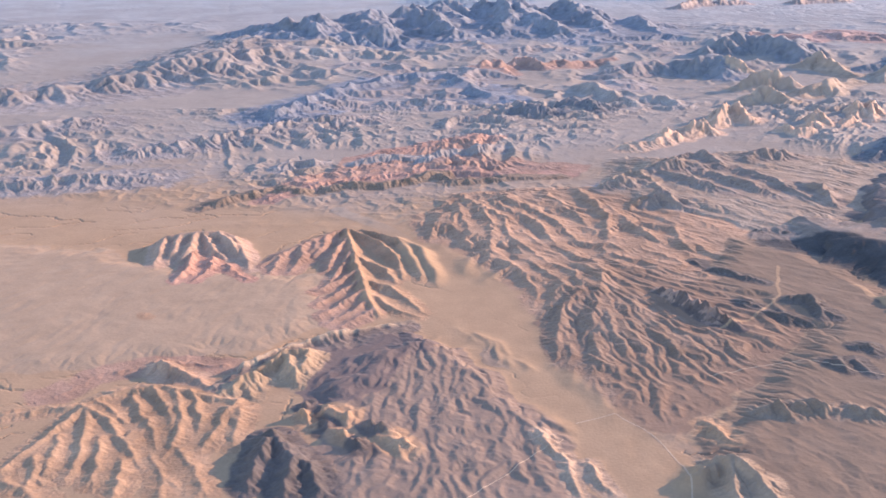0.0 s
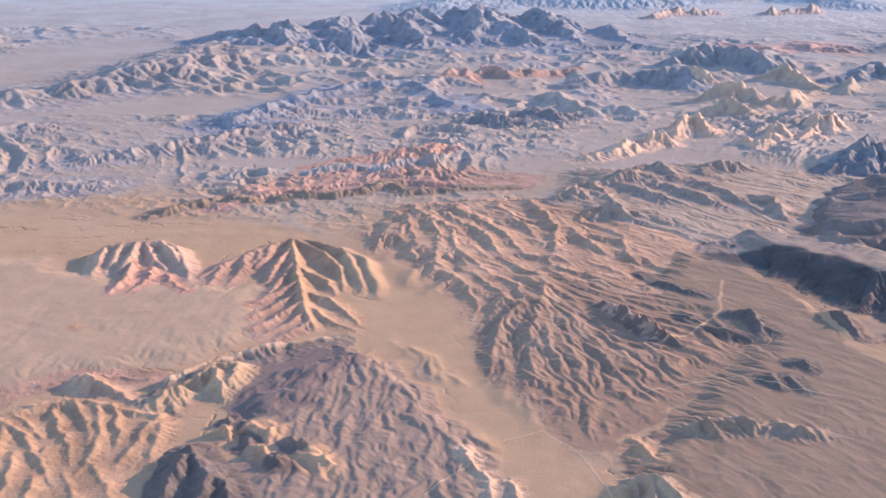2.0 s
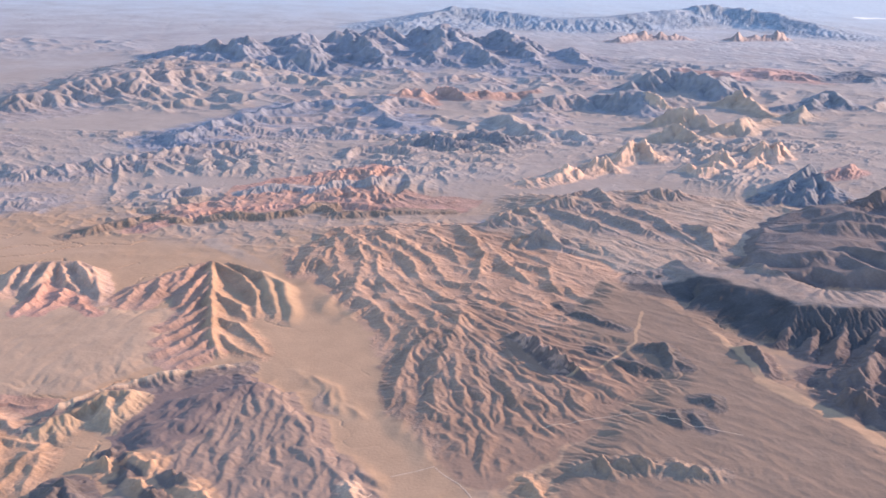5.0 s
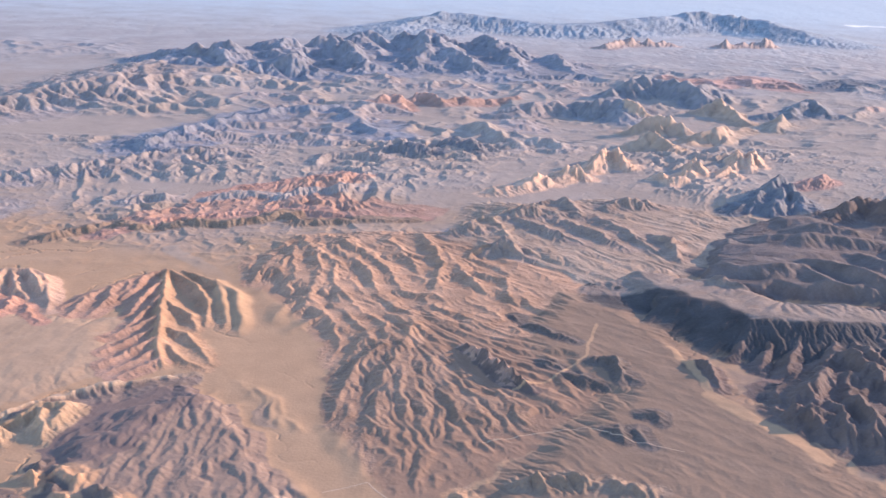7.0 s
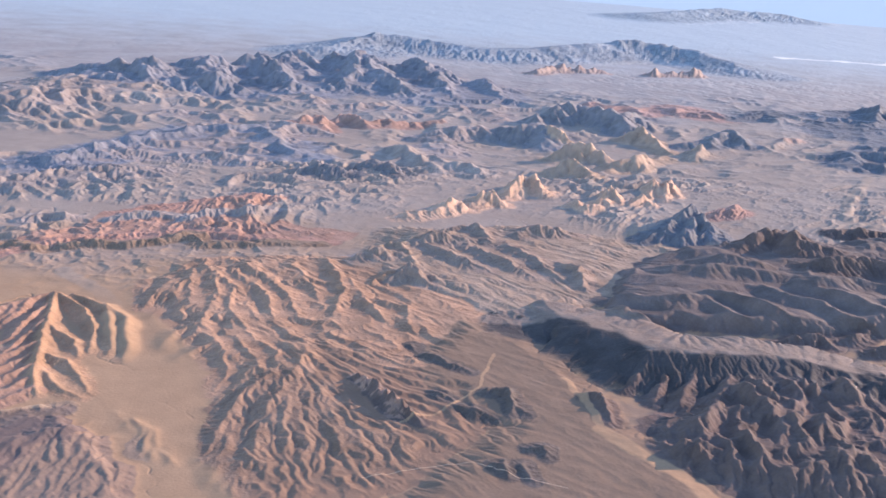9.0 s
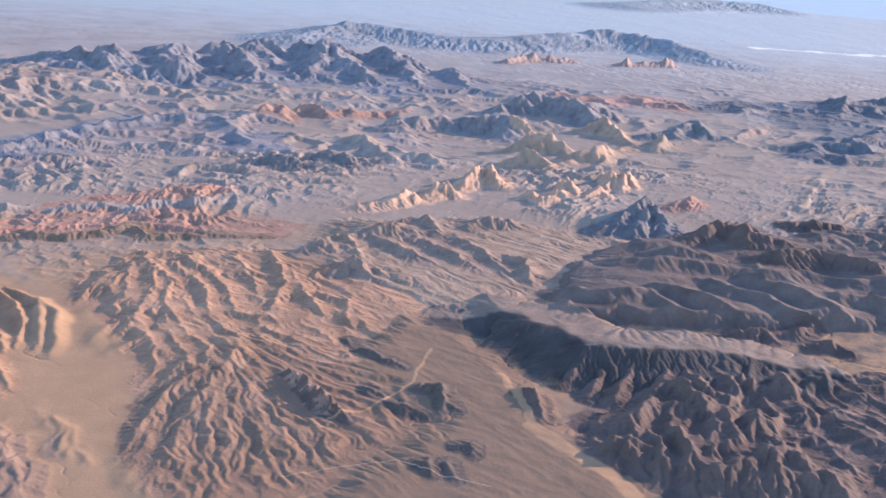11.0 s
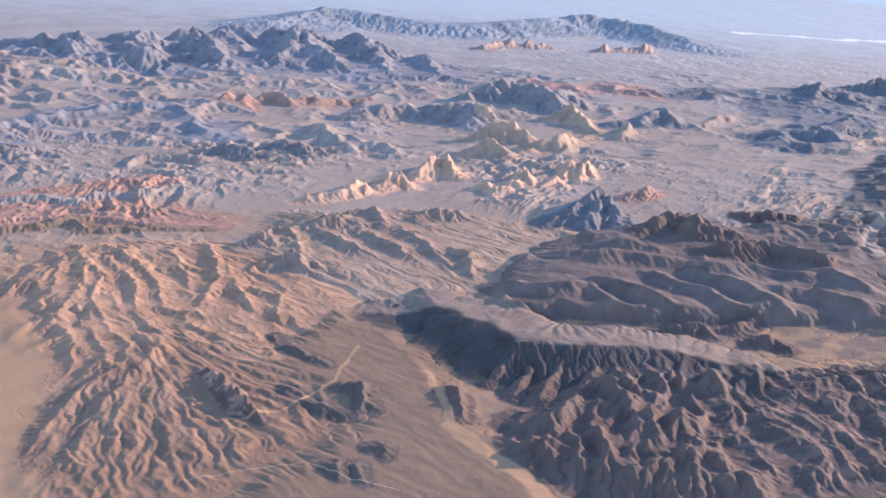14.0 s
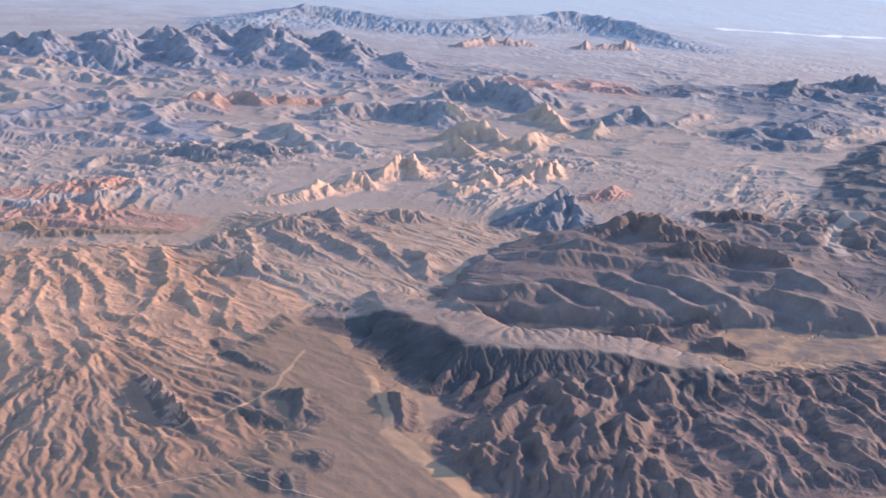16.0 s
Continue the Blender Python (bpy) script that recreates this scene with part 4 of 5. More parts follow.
def fields(x, y, full):
    """The uncut land at x, y: height, how fast it wears, and (full) its soil colour and form number."""
    far = smooth(500, 1500, y)
    size = 14 + 40 * far
    wx = x + size * 0.28 * fbm(x / size, y / size, 3, 41)
    wy = y + size * 0.28 * fbm(x / size + 50, y / size, 3, 47)
    z = 0.03 * np.clip(x - 190, 0, 350) * (1 - smooth(900, 1600, y)) - 11 * smooth(1150, 1900, y)
    d2 = np.full(x.shape, 1e9, np.float32)
    for a, b in zip(WASH, WASH[1:]):
        dx, dy = b[0] - a[0], b[1] - a[1]
        t = np.clip(((wx - a[0]) * dx + (wy - a[1]) * dy) / (dx * dx + dy * dy), 0, 1)
        d2 = np.minimum(d2, np.hypot(wx - a[0] - t * dx, wy - a[1] - t * dy))
    z = z + 0.014 * np.clip(d2 - 12, 0, 200) * (1 - smooth(600, 900, y))
    z = z + (0.22 * (0.35 + 0.65 * smooth(20, 90, x)) + 0.6 * far) * fbm(x / (26 + 110 * far), y / (26 + 110 * far), 3, 5)
    # broken ground: everywhere but on the plains
    rug = smooth(440, 560, y) * (1 - 0.97 * smooth(1050, 1350, y))
    east = smooth(40, 75, x)
    rug = np.maximum(rug, 0.07 * east)
    for cx, cy, rx, ry, *part in PLAINS:
        flat = part[0] if part else 1.0
        rug = rug * (1 - flat + flat * smooth(0.7, 1.25, np.hypot((wx - cx) / rx, (wy - cy) / ry)))
    big = 15 + 26 * smooth(560, 1000, y)
    mass = np.clip(0.62 + 1.0 * fbm(x / 130, y / 130, 2, 87), 0.15, 1.5)
    z = z + rug * (3.8 + 4.6 * smooth(560, 900, y)) * (crags(wx / big, wy / big, 5, 83) - 0.4) * mass
    wear = 0.16 + 0.84 * rug + 0.25 * east * (1 - rug)
    if full:
        grain = fbm(x / 9, y / 9, 3, 71)
        broad = fbm(x / 60, y / 60, 3, 75)
        soil = np.array(SAND, np.float32) * (1 + 0.05 * broad[:, None] + 0.03 * grain[:, None])
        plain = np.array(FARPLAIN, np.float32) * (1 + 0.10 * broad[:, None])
        w = (0.75 * rug * smooth(-0.5, 0.5, grain + broad))[:, None]
        # broken ground turns greyer with distance, haze put into its soil
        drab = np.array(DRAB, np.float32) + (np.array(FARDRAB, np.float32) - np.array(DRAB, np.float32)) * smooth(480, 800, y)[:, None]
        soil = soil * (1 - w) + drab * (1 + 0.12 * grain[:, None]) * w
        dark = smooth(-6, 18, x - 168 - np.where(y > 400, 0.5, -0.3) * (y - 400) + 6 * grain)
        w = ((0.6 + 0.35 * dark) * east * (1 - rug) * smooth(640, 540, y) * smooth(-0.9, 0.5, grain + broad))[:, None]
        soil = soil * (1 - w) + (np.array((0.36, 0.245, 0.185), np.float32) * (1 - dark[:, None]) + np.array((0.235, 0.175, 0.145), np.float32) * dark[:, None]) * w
        # the plain fades to grey, then blue, with distance: haze painted in
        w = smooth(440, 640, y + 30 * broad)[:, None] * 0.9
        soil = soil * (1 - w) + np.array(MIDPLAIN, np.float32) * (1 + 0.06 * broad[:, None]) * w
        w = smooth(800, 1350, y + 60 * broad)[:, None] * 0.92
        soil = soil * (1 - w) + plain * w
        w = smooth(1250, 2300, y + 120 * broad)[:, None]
        soil = soil * (1 - w) + np.array(HAZEPLAIN, np.float32) * w
        ids = np.full(x.shape, -1, np.int16)
        lead = np.full(x.shape, 0.12, np.float32)
    chosen, under = np.zeros(x.shape, np.int16), z.copy()
    for n, f in enumerate(FORMS):
        reach = max(f["wl"], f["wr"]) * 1.7 + 12
        flat_pts = [p for sp in f["pts"] for p in sp] if f["kind"] == "spurs" else f["pts"]
        px_, py_ = [p[0] for p in flat_pts], [p[1] for p in flat_pts]
        box = np.flatnonzero((x > min(px_) - reach) & (x < max(px_) + reach) & (y > min(py_) - reach) & (y < max(py_) + reach))
        if not len(box):
            continue
        bx, by = wx[box], wy[box]
        sx, sy = x[box] + 0.3 * (bx - x[box]), y[box] + 0.3 * (by - y[box])
        if f["kind"] == "area":
            s = inside([p[:2] for p in f["pts"]], bx, by)
            prof = smooth(-f["wl"] * 0.35, f["wl"], s)
            hx, hy, h0, slope = f["soft"]
            bend = 0.1 if f["category"] == "alluvial fan" else 0.4
            sx, sy = x[box] + bend * (bx - x[box]), y[box] + bend * (by - y[box])
            r = np.hypot(sx - hx, sy - hy)
            tall = np.clip(h0 - slope * r, 0.1 * h0, h0)
            up = tall * prof
            if not f["gully"]:
                up = up * (1 - f["rough"] + 1.5 * f["rough"] * crags(bx / f["dapple"], by / f["dapple"], 3, 300 + n, 0.4))
            else:
                step, ref = f["gully"]
                turn = np.arctan2(sy - hy, sx - hx)
                g = gullies(turn * ref / step, r / (step * 5), 100 + 11 * n, f["even"], f["thin"])
                if f["rough"] > 0.5:
                    up = up * (1 - 0.6 * f["rough"] + 1.25 * f["rough"] * crags(bx / step * 0.6, by / step * 0.6, 4, 300 + n))
                up = np.maximum(up - f["depth"] * g * smooth(0.05, 0.6, prof), 0.12 * up)
            strength = smooth(-f["wl"] * 0.3, f["wl"] * 0.35, s)
        elif f["kind"] == "spurs":
            bx, by = x[box] + 0.22 * (bx - x[box]), y[box] + 0.22 * (by - y[box])
            bx, by = bx + 0.55 * grad_noise(x[box] / 5.5, y[box] / 5.5, 401), by + 0.55 * grad_noise(x[box] / 5.5, y[box] / 5.5, 402)
            up, d, which, off = spur_heights(f, bx, by, n)
            prof = np.clip(1 - d, 0, 1)
            strength = np.clip(1.3 - d, 0, 1)
            high = under[box] + up >= z[box]
            chosen[box[high]] = which[high]
            strength = np.where(high, strength, 0)
        else:
            bx, by = x[box] + 0.6 * (bx - x[box]), y[box] + 0.6 * (by - y[box])
            d, h, way, off = along(f["pts"], bx, by, f["wl"], f["wr"])
            prof = np.clip(1 - d, 0, 1)
            size = max(f["wl"], f["wr"])
            up = h * prof ** f["power"] * (1 - f["rough"] + 1.55 * f["rough"] * crags(bx / size * 1.7, by / size * 1.7, 5, 300 + n))
            step = f["gully"] or max(f["wl"], f["wr"]) * 0.3
            side = np.where(off > 0, 37.7, 0.0)
            g = gullies((way + f["slant"] * np.abs(off)) / step + side, np.abs(off) / (step * 3) + side, 100 + 11 * n, f["even"], f["thin"])
            up = up * (1 - f["depth"] * g * smooth(0.02, 0.45, d))
            strength = np.clip(1.2 - d, 0, 1) * (h > 0.01)
        base = z[box]
        if f["kind"] == "area":
            under[box] += up
        z[box] = base + up if f["kind"] == "area" else np.maximum(base, under[box] + up) if f["kind"] == "spurs" else np.maximum(base, base * (1 - prof) + up) + 0.25 * up
        wear[box] = wear[box] * (1 - np.clip(prof * 2.5, 0, 1)) + f["cut"] * np.clip(prof * 2.5, 0, 1)
        if full:
            m = smooth(0.25, 0.5, strength * f["spread"] + 0.10 * grain[box])[:, None]
            rock = f["soil"]
            # another colour on the right hand side; on the mesa it paints shade
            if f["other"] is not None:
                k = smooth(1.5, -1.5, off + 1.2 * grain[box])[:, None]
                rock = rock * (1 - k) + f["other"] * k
            if f["stain"] is not None:
                k = 0.85 * smooth(0.12, 0.5, fbm(x[box] / 11, y[box] / 7, 5, 500 + n, 0.7))[:, None]
                rock = rock * (1 - k) + f["stain"] * k
            calm = 0.3 if f["category"] == "alluvial fan" else 1.0
            tint = rock * (1 + calm * (0.16 * grain[box] + 0.12 * broad[box]))[:, None]
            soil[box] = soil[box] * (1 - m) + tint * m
            s = strength * (1 + 0.3 * (f["kind"] != "area"))
            win = (s > 0.38) & ((s > lead[box]) | (f["kind"] in ("area", "spurs")))
            ids[box[win]] = n
            lead[box[win]] = s[win]
    # the sandy wash is smooth
    s = np.zeros(x.shape, np.float32)
    for line, w in WASHES:
        d = along(line, x + 0.35 * (wx - x), y + 0.35 * (wy - y), w, w)[0]
        s = np.maximum(s, smooth(1.25, 0.8, d))
    if full:
        m = s[:, None]
        bed = np.array(SAND, np.float32) + (np.array((0.40, 0.315, 0.262), np.float32) - np.array(SAND, np.float32)) * smooth(430, 520, y)[:, None]
        soil = soil * (1 - m) + bed * (1.0 + 0.05 * grain[:, None]) * m
        ids[s > 0.5] = -1
        m = smooth(1.2, 0.7, along(SALT_LAKE, wx, wy, 16, 16)[0])[:, None]
        soil = soil * (1 - m) + np.array((0.86, 0.84, 0.80), np.float32) * m
        return z, wear, soil, ids, s, chosen
    return z, wear * (1 - 0.95 * s), s, rug


def wear_down(z, wear, cell, rounds, rate, deepest, power=0.5):
    """Running water cuts the land: steepest way down, gathered area, cut, a little creep."""
    ny, nx = z.shape
    n = nx * ny
    ar = np.arange(n).reshape(ny, nx)
    rng = np.random.default_rng(3)
    steps = [(-1, -1), (-1, 0), (-1, 1), (0, -1), (0, 1), (1, -1), (1, 0), (1, 1)]
    area, first, floor = None, z.copy(), deepest * (0.35 + wear)
    for k in range(rounds):
        zp = np.pad(z, 1, mode="edge")
        zp[0], zp[-1], zp[:, 0], zp[:, -1] = zp[0] - 0.02, zp[-1] - 0.02, zp[:, 0] - 0.02, zp[:, -1] - 0.02
        best = np.full((ny, nx), 1e-7, np.float32)
        to = ar.copy()
        low = np.full((ny, nx), 1e9, np.float32)
        for dy, dx in steps:
            nb = zp[1 + dy:1 + dy + ny, 1 + dx:1 + dx + nx]
            low = np.minimum(low, nb)
            fall = (z - nb) / (cell * (1.41421 if dx and dy else 1.0))
            fall = fall * (1 + 0.35 * rng.random(fall.shape, dtype=np.float32))
            better = fall > best
            best = np.where(better, fall, best)
            to = np.where(better, np.clip(np.arange(ny)[:, None] + dy, 0, ny - 1) * nx + np.clip(np.arange(nx)[None, :] + dx, 0, nx - 1), to)
        if k % 2 == 0:
            r = to.ravel().copy()
            root = r == ar.ravel()
            r[root] = n
            r = np.append(r, n)
            a = np.append(np.ones(n), 0.0)
            for _ in range(10):
                add = np.bincount(r, weights=a, minlength=n + 1)
                add[n] = 0
                a = a + add
                r = r[r]
            area = (a[:n] * cell * cell).reshape(ny, nx).astype(np.float32)
        drop = z - z.ravel()[to]
        cut = np.minimum(rate * wear * np.minimum(area, 40000) ** power * best, 0.55 * np.maximum(drop, 0))
        cut = cut * np.clip(1 - (first - z) / floor, 0, 1)
        z = z - cut
        z = np.where(low > z, z + np.minimum(low - z + 0.003, 0.25), z)
        zp = np.pad(z, 1, mode="edge")
        z = z + (0.006 + 0.022 * (1 - np.clip(wear * 2, 0, 1))) * (zp[:-2, 1:-1] + zp[2:, 1:-1] + zp[1:-1, :-2] + zp[1:-1, 2:] - 4 * z)
    return z, area


def sampled(field, x0, y0, cell, x, y):
    ny, nx = field.shape
    u, v = np.clip((x - x0) / cell, 0, nx - 1.001), np.clip((y - y0) / cell, 0, ny - 1.001)
    i, j = u.astype(np.int64), v.astype(np.int64)
    fu, fv = (u - i).astype(np.float32), (v - j).astype(np.float32)
    return ((field[j, i] * (1 - fu) + field[j, i + 1] * fu) * (1 - fv) + (field[j + 1, i] * (1 - fu) + field[j + 1, i + 1] * fu) * fv)


def raster(x0, x1, y0, y1, cell, rounds, rate, rough, scale, deepest):
    xs, ys = np.arange(x0, x1, cell), np.arange(y0, y1, cell)
    gx, gy = np.meshgrid(xs, ys)
    z, wear, s, rug = fields(gx.ravel(), gy.ravel(), False)
    z = z + rough * (0.03 + 0.85 * wear + 0.3 * rug) * (1 - s) * fbm(gx.ravel() / scale, gy.ravel() / scale, 5, 23, 0.55)
    return wear_down(z.reshape(gx.shape).astype(np.float32), wear.reshape(gx.shape).astype(np.float32), cell, rounds, rate, deepest)


NEAR = (-260, 460, 200, 780, 0.56)
FAR = (-900, 1350, 430, 1750, 2.0)
near_z, near_a = raster(*NEAR, 44, 0.05, 0.2, 5.0, 1.3)
far_z, far_a = raster(*FAR, 44, 0.06, 0.6, 14.0, 5.0)

# ---- the sheet: rows further apart with distance ----
rows_y = [203.0]
while rows_y[-1] < 4930:
    y = rows_y[-1]
    rows_y.append(y * (1.0020 if y < 620 else 1.0036 if y < 1350 else 1.0075))
rows_y = np.array(rows_y)
COLS = 1500
gu, gy = np.meshgrid(np.linspace(0, 1, COLS), rows_y)
left, right = -0.42 * gy - 35, 0.53 * gy + 190
gx = left + (right - left) * gu
X, Y = gx.ravel(), gy.ravel()
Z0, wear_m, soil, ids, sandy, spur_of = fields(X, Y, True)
zn = sampled(near_z, NEAR[0], NEAR[2], NEAR[4], X, Y)
zf = sampled(far_z, FAR[0], FAR[2], FAR[4], X, Y)
an = sampled(near_a, NEAR[0], NEAR[2], NEAR[4], X, Y)
w = np.maximum(smooth(715, 765, Y), np.maximum(smooth(425, 452, X), smooth(-235, -256, X)))
Z = zn * (1 - w) + zf * w
w = smooth(1600, 1720, Y)
Z = Z * (1 - w) + Z0 * w
far_off = smooth(450, 900, Y)
grit = (ridged(X / 3.4, Y / 3.4, 3, 61) - 0.45) * (1 - far_off) + 2.6 * (ridged(X / 10.5, Y / 10.5, 4, 67) - 0.5) * far_off
Z = Z + 0.13 * (1 - 0.9 * sandy) * (0.10 + 0.9 * np.clip(wear_m, 0, 1)) * smooth(1350, 1050, Y) * grit
# running water has cut narrow beds along the runnels
Z = Z - 0.34 * smooth(30, 320, an) * smooth(760, 640, Y) * (1 - 0.85 * sandy) * smooth(445, 425, X)
# paler gravel in the runnels, darker crests
run = smooth(60, 900, an) * (1 - smooth(700, 800, Y)) * (1 - sandy)
soil = soil * (1 - 0.3 * run[:, None]) + np.array(SAND, np.float32) * 0.95 * 0.3 * run[:, None]
ny, nx = gx.shape
zz = Z.reshape(ny, nx)
gx_f, gy_f = np.gradient(zz, axis=1) / np.gradient(gx, axis=1), np.gradient(zz, axis=0) / np.gradient(gy, axis=0)
nor = np.stack([-gx_f, -gy_f, np.ones_like(zz)], -1)
nor /= np.linalg.norm(nor, axis=-1, keepdims=True)
nor = nor.reshape(-1, 3).astype(np.float32)
idq = ids.reshape(ny, nx)[:-1, :-1]
corner = (np.arange(ny - 1)[:, None] * nx + np.arange(nx - 1)[None, :])


# ---- materials ----
def land_material(name, rough=0.95, fleck=0.25, size=1.0, bump=0.35):
    m = bpy.data.materials.new(name)
    m.use_nodes = True
    nt = m.node_tree
    bsdf = nt.nodes["Principled BSDF"]
    bsdf.inputs["Roughness"].default_value = rough
    bsdf.inputs["Specular IOR Level"].default_value = 0.15
    col = nt.nodes.new("ShaderNodeAttribute")
    col.attribute_name = "soil"
    geo = nt.nodes.new("ShaderNodeNewGeometry")
    n1, n2 = nt.nodes.new("ShaderNodeTexNoise"), nt.nodes.new("ShaderNodeTexNoise")
    n1.inputs["Scale"].default_value, n1.inputs["Detail"].default_value = 0.9 / size, 6
    n2.inputs["Scale"].default_value, n2.inputs["Detail"].default_value = 0.09 / size, 4
    for nd in (n1, n2):
        nt.links.new(geo.outputs["Position"], nd.inputs["Vector"])
    add = nt.nodes.new("ShaderNodeMath")
    add.operation = "ADD"
    nt.links.new(n1.outputs[0], add.inputs[0])
    nt.links.new(n2.outputs[0], add.inputs[1])
    span = nt.nodes.new("ShaderNodeMapRange")
    span.inputs[1].default_value, span.inputs[2].default_value = 0.6, 1.4
    span.inputs[3].default_value, span.inputs[4].default_value = 1 - fleck, 1 + fleck
    nt.links.new(add.outputs[0], span.inputs[0])
    mul = nt.nodes.new("ShaderNodeVectorMath")
    mul.operation = "SCALE"
    nt.links.new(col.outputs["Color"], mul.inputs[0])
    nt.links.new(span.outputs[0], mul.inputs["Scale"])
    nt.links.new(mul.outputs[0], bsdf.inputs["Base Color"])
    bm_ = nt.nodes.new("ShaderNodeBump")
    bm_.inputs["Strength"].default_value, bm_.inputs["Distance"].default_value = bump, 0.4 * size
    nt.links.new(n1.outputs[0], bm_.inputs["Height"])
    nt.links.new(bm_.outputs[0], bsdf.inputs["Normal"])
    return m


desert_soil = land_material("desert_soil", 0.95, 0.10, 0.9, 0.22)
rocky_soil = land_material("rocky_soil", 0.9, 0.2, 0.9, 0.6)
far_rock = land_material("far_rock", 0.9, 0.22, 5.0, 0.4)


def patch(name, quads, material, parent=None):
    """One mesh of the sheet's quads (their first corners), with the soil's colours and the sheet's normals."""
    q = np.stack([quads, quads + 1, quads + nx + 1, quads + nx], 1)
    used, back = np.unique(q, return_inverse=True)
    q = back.reshape(q.shape).astype(np.int32)
    me = bpy.data.meshes.new(name)
    me.vertices.add(len(used))
    me.vertices.foreach_set("co", np.stack([X[used], Y[used], Z[used]], 1).astype(np.float32).ravel())
    me.loops.add(q.size)
    me.loops.foreach_set("vertex_index", q.ravel())
    me.polygons.add(len(q))
    me.polygons.foreach_set("loop_start", np.arange(0, q.size, 4, dtype=np.int32))
    me.polygons.foreach_set("loop_total", np.full(len(q), 4, np.int32))
    me.update(calc_edges=True)
    me.polygons.foreach_set("use_smooth", np.ones(len(q), bool))
    att = me.color_attributes.new("soil", "FLOAT_COLOR", "POINT")
    att.data.foreach_set("color", np.concatenate([soil[used], np.ones((len(used), 1), np.float32)], 1).astype(np.float32).ravel())
    me.normals_split_custom_set_from_vertices(nor[used])
    me.materials.append(material)
    ob = new(name, me)
    ob.parent = parent
    return ob


def pieces(quads, leg):
    """Which connected piece each quad (in row order) belongs to; a piece lies within one leg."""
    brk = np.flatnonzero((np.diff(quads) != 1) | (np.diff(leg) != 0) | (np.diff(quads // nx) != 0)) + 1
    first = np.concatenate([[0], brk])
    last = np.concatenate([brk, [len(quads)]]) - 1
    row, c0, c1, lg = (quads[first] // nx).tolist(), (quads[first] % nx).tolist(), (quads[last] % nx).tolist(), leg[first].tolist()
    top = list(range(len(first)))

    def root(k):
        while top[k] != k:
            top[k] = top[top[k]]
            k = top[k]
        return k
    rows = {}
    for k, rw in enumerate(row):
        rows.setdefault(rw, []).append(k)
    for rw in rows:
        for k in rows[rw]:
            for m in rows.get(rw - 1, ()):
                if lg[m] == lg[k] and c0[m] <= c1[k] + 1 and c0[k] <= c1[m] + 1:
                    top[root(k)] = root(m)
    name = np.array([root(k) for k in range(len(first))])
    return np.repeat(name, last - first + 1)


ground_quads = [corner[idq == -1]]
made = {}
for n, f in enumerate(FORMS):
    quads = corner[idq == n]
    if not len(quads):
        continue
    deep = np.mean([p[1] for p in (f["pts"][0] if f["kind"] == "spurs" else f["pts"])])
    mat = far_rock if deep > 800 else desert_soil if f["category"] == "alluvial fan" else rocky_soil
    qx, qy = X[quads], Y[quads]
    if f["kind"] == "area":
        hx, hy = f["soft"][:2]
        cx, cy = np.mean(qx), np.mean(qy)
        turn = np.arctan2(qy - cy, qx - cx) + 0.25 * np.sin(np.hypot(qx - cx, qy - cy) / 9)
        leg = ((turn + math.pi) / (2 * math.pi) * 7).astype(np.int32) % 7
        piece = "lobe"
    elif f["kind"] == "spurs":
        leg = spur_of[quads].astype(np.int32) if len(f["pts"]) > 1 or not f["flat"] else nearest_leg(f["pts"][0], qx, qy) // 3
        piece = {"mountain": "peak", "sandstone_ridge": "fin", "red_outcrop": "cliff"}.get(f["name"], "spur")
    else:
        leg = nearest_leg(f["pts"], qx + 3 * np.sin(qy / 5), qy) if len(f["pts"]) > 2 else np.zeros(len(quads), np.int32)
        piece = {"mountain": "peak", "mountain_range": "peak", "sandstone_ridge": "fin", "red_cliff": "ledge", "red_outcrop": "cliff"}.get(f["name"], "spur")
    which = pieces(quads, leg)
    names, count = np.unique(which, return_counts=True)
    keep = [k for k, c in zip(names, count) if c >= min(250, count.max())]
    ground_quads.append(quads[~np.isin(which, keep)])
    if len(keep) == 1:
        ob = patch(f["name"], quads[which == keep[0]], mat)
    else:
        ob = new(f["name"])
        for k in keep:
            patch(piece, quads[which == k], mat, ob)
    tagged(ob, f["label"], f["category"], f["group"])

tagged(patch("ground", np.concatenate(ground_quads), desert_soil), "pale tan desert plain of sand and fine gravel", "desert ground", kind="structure")

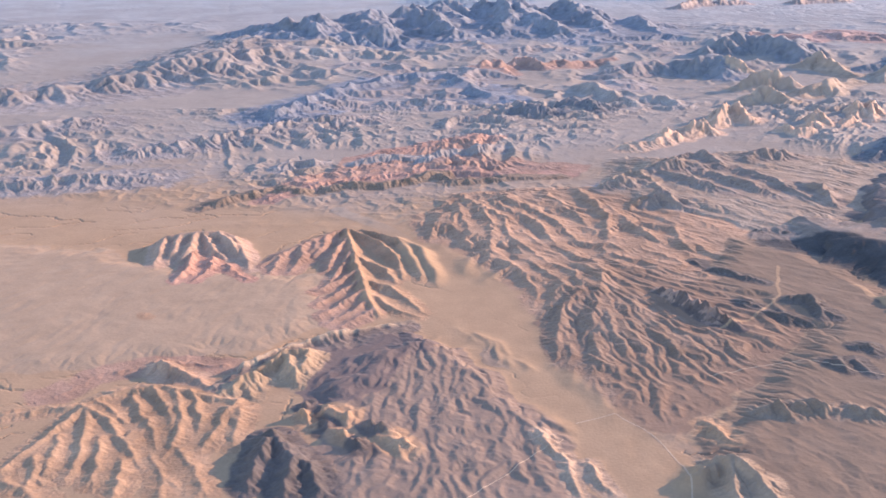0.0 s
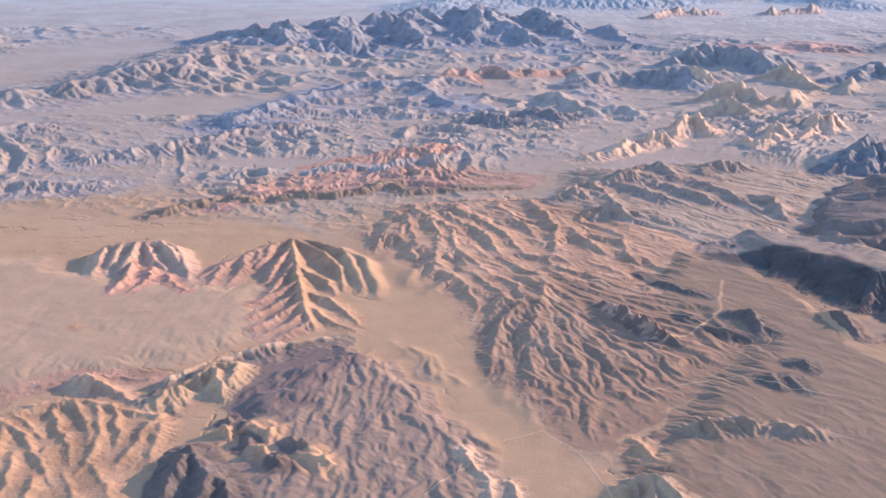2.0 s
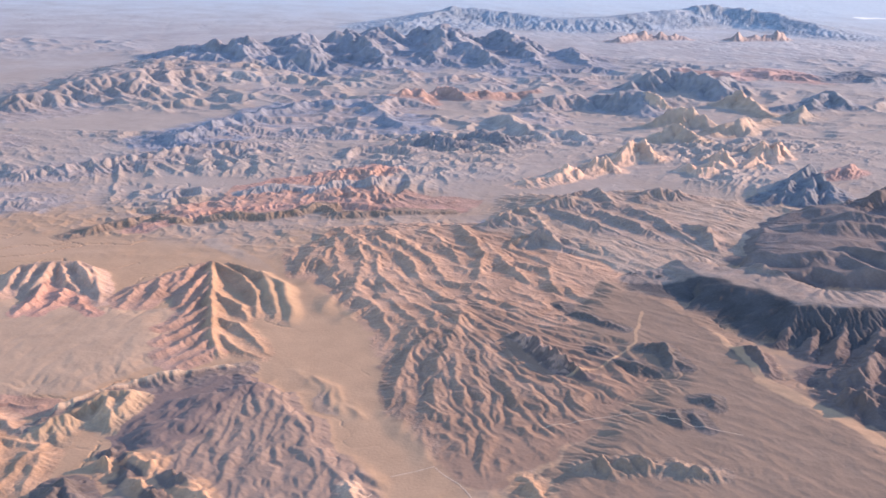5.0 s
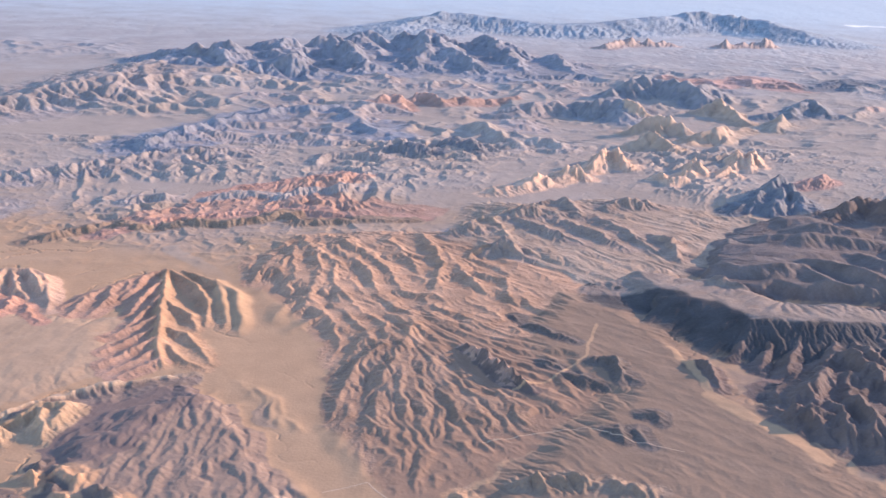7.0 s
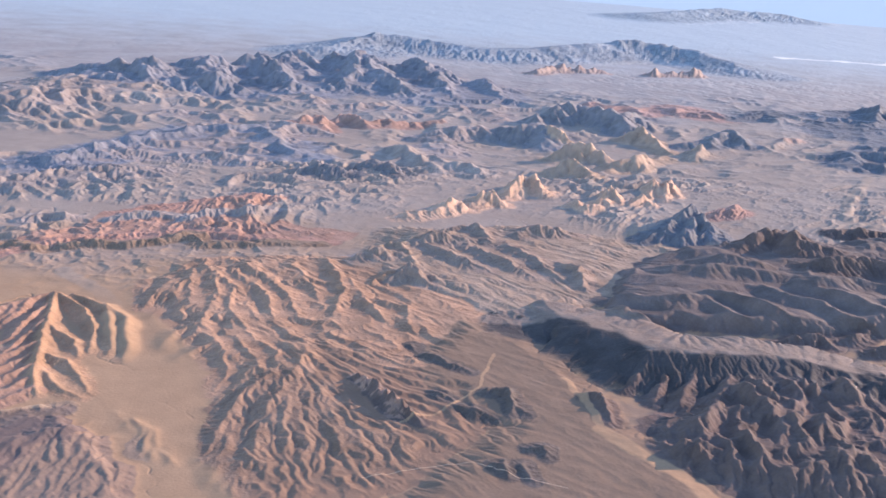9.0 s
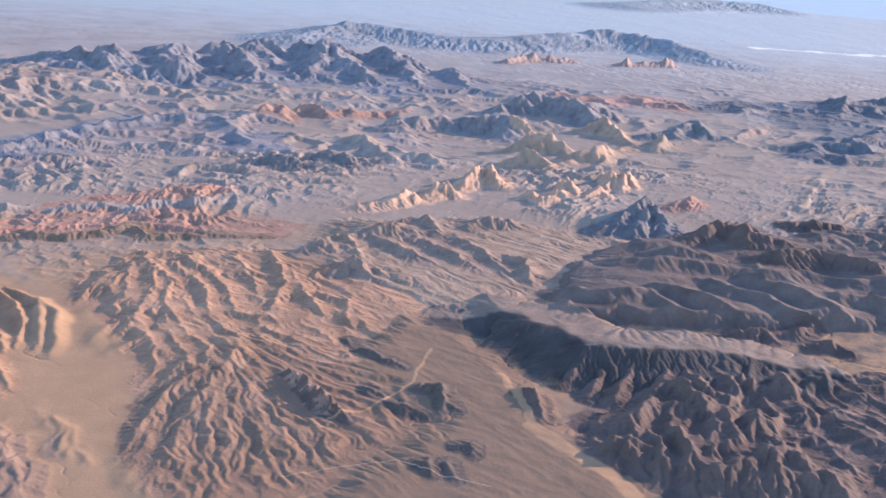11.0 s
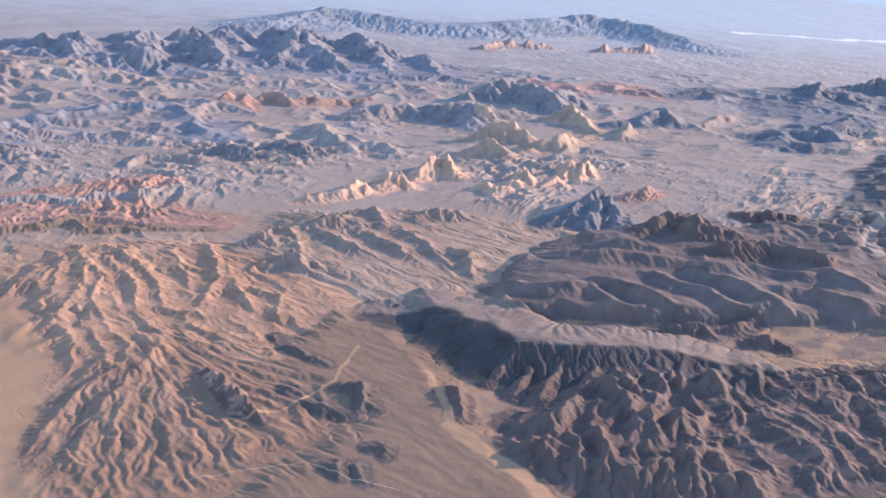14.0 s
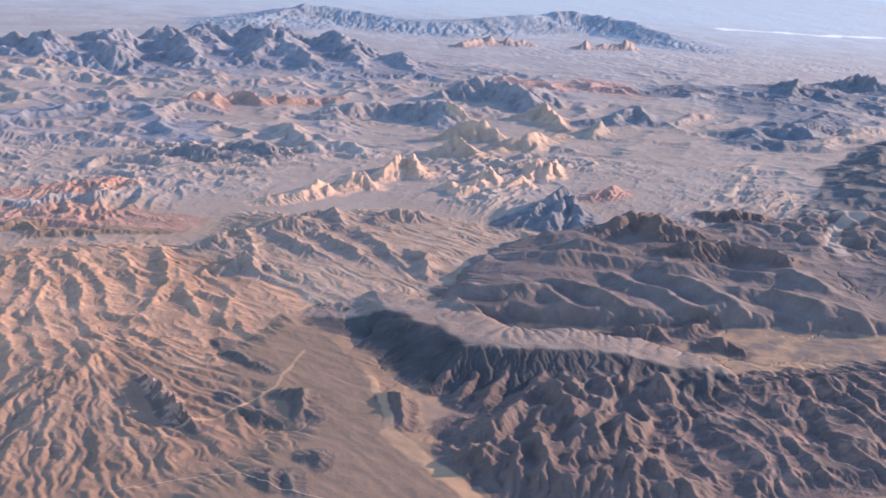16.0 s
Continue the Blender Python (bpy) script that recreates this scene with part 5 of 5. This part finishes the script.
# the sheet goes on beyond the view on every side
def apron():
    b = bmesh.new()
    n_r = len(rows_y)
    for j in range(0, n_r - 1, 12):
        j2 = min(j + 12, n_r - 1)
        for i, edge in ((0, -6000.0), (nx - 1, 7000.0)):
            vs = [b.verts.new((X[k * nx + i], Y[k * nx + i], Z[k * nx + i] - 0.4)) for k in (j, j2)]
            vs += [b.verts.new((edge, rows_y[k], -4.0)) for k in (j2, j)]
            b.faces.new(vs if i else vs[::-1])
    for i in range(0, nx - 1, 50):
        i2 = min(i + 50, nx - 1)
        vs = [b.verts.new((X[k], Y[k], Z[k] - 0.4)) for k in (i2, i)]
        vs += [b.verts.new((x, -4000.0, 0.0)) for x in (-6000 + 13000 * i / (nx - 1), -6000 + 13000 * i2 / (nx - 1))]
        b.faces.new(vs)
    vs = [b.verts.new(p) for p in ((X[0], Y[0], -0.4), (-6000, Y[0], -4), (-6000, -4000, 0))]
    b.faces.new(vs)
    vs = [b.verts.new(p) for p in ((X[nx - 1], Y[0], 0), (7000, -4000, 0), (7000, Y[0], -4))]
    b.faces.new(vs)
    bmesh.ops.recalc_face_normals(b, faces=b.faces)
    me = bpy.data.meshes.new("outer_ground")
    b.to_mesh(me)
    att = me.color_attributes.new("soil", "FLOAT_COLOR", "POINT")
    att.data.foreach_set("color", np.tile(np.array((*SAND, 1), np.float32), len(me.vertices)))
    me.materials.append(desert_soil)
    tagged(new("outer_ground", me), "pale tan desert plain stretching away", "desert ground", kind="structure")


apron()


# pale haze over the far rim of the desert: an added glowing slope
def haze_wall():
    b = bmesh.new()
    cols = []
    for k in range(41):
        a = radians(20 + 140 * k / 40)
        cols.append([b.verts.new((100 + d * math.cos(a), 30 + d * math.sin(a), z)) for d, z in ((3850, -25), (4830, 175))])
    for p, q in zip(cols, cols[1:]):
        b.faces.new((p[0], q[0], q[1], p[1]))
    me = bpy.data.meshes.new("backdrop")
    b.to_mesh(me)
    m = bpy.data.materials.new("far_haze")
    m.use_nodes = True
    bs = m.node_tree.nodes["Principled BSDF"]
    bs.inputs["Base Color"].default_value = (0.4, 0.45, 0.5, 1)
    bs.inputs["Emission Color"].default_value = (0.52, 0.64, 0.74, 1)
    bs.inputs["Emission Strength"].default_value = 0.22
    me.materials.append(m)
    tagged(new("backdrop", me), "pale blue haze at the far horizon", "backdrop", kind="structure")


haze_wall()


# dirt tracks, laid along the ground
def ground_at(px_, py_):
    j = np.searchsorted(rows_y, py_) - 1
    v = (py_ - rows_y[j]) / (rows_y[j + 1] - rows_y[j])
    out = []
    for jj in (j, j + 1):
        y0 = rows_y[jj]
        l, r = -0.42 * y0 - 35, 0.53 * y0 + 190
        u = np.clip((px_ - l) / (r - l), 0, 0.9999) * (nx - 1)
        i = int(u)
        out.append(zz[jj, i] * (1 - u + i) + zz[jj, i + 1] * (u - i))
    return out[0] * (1 - v) + out[1] * v


def track(name, pts, wide, colour, label):
    b = bmesh.new()
    line, gone = [], 0.0
    for (ax, ay), (bx, by) in zip(pts, pts[1:]):
        n = max(2, int(math.hypot(bx - ax, by - ay) / 0.7))
        line += [(ax + (bx - ax) * k / n, ay + (by - ay) * k / n) for k in range(n)]
    line = [(x + 0.5 * math.sin(y / 4.1) + 0.3 * math.sin(x / 2.3), y + 0.4 * math.sin(x / 5.3)) for x, y in line]
    last = None
    for k in range(len(line) - 1):
        (ax, ay), (bx, by) = line[k], line[k + 1]
        dx, dy = bx - ax, by - ay
        d = math.hypot(dx, dy) or 1.0
        w = wide * (0.8 + 0.4 * random.random())
        row = []
        for s in (-1, -0.35, 0.35, 1):
            x, y = ax - dy / d * w * s / 2, ay + dx / d * w * s / 2
            row.append(b.verts.new((x, y, ground_at(x, y) + (0.03 if abs(s) == 1 else 0.05))))
        if last:
            for p in range(3):
                b.faces.new((last[p], row[p], row[p + 1], last[p + 1]))
        last = row
    bmesh.ops.recalc_face_normals(b, faces=b.faces)
    me = bpy.data.meshes.new(name)
    b.to_mesh(me)
    att = me.color_attributes.new("soil", "FLOAT_COLOR", "POINT")
    att.data.foreach_set("color", np.tile(np.array((*colour, 1), np.float32), len(me.vertices)))
    me.materials.append(desert_soil)
    return tagged(new(name, me), label, "dirt road", kind="structure")


PATH_SOIL = (0.57, 0.395, 0.28)
track("road", [(65, 212), (65, 234), (67, 249), (59, 271), (53, 280), (45, 276), (39, 273)], 0.45, PATH_SOIL, "pale dirt track winding across the wash")
track("road", [(87, 304), (102, 310), (121, 314), (134, 304), (150, 297)], 0.4, PATH_SOIL, "pale dirt track over the gravel plain")
track("road", [(6, 232), (21, 249), (35, 265)], 0.4, PATH_SOIL, "straight pale dirt track across the fan")
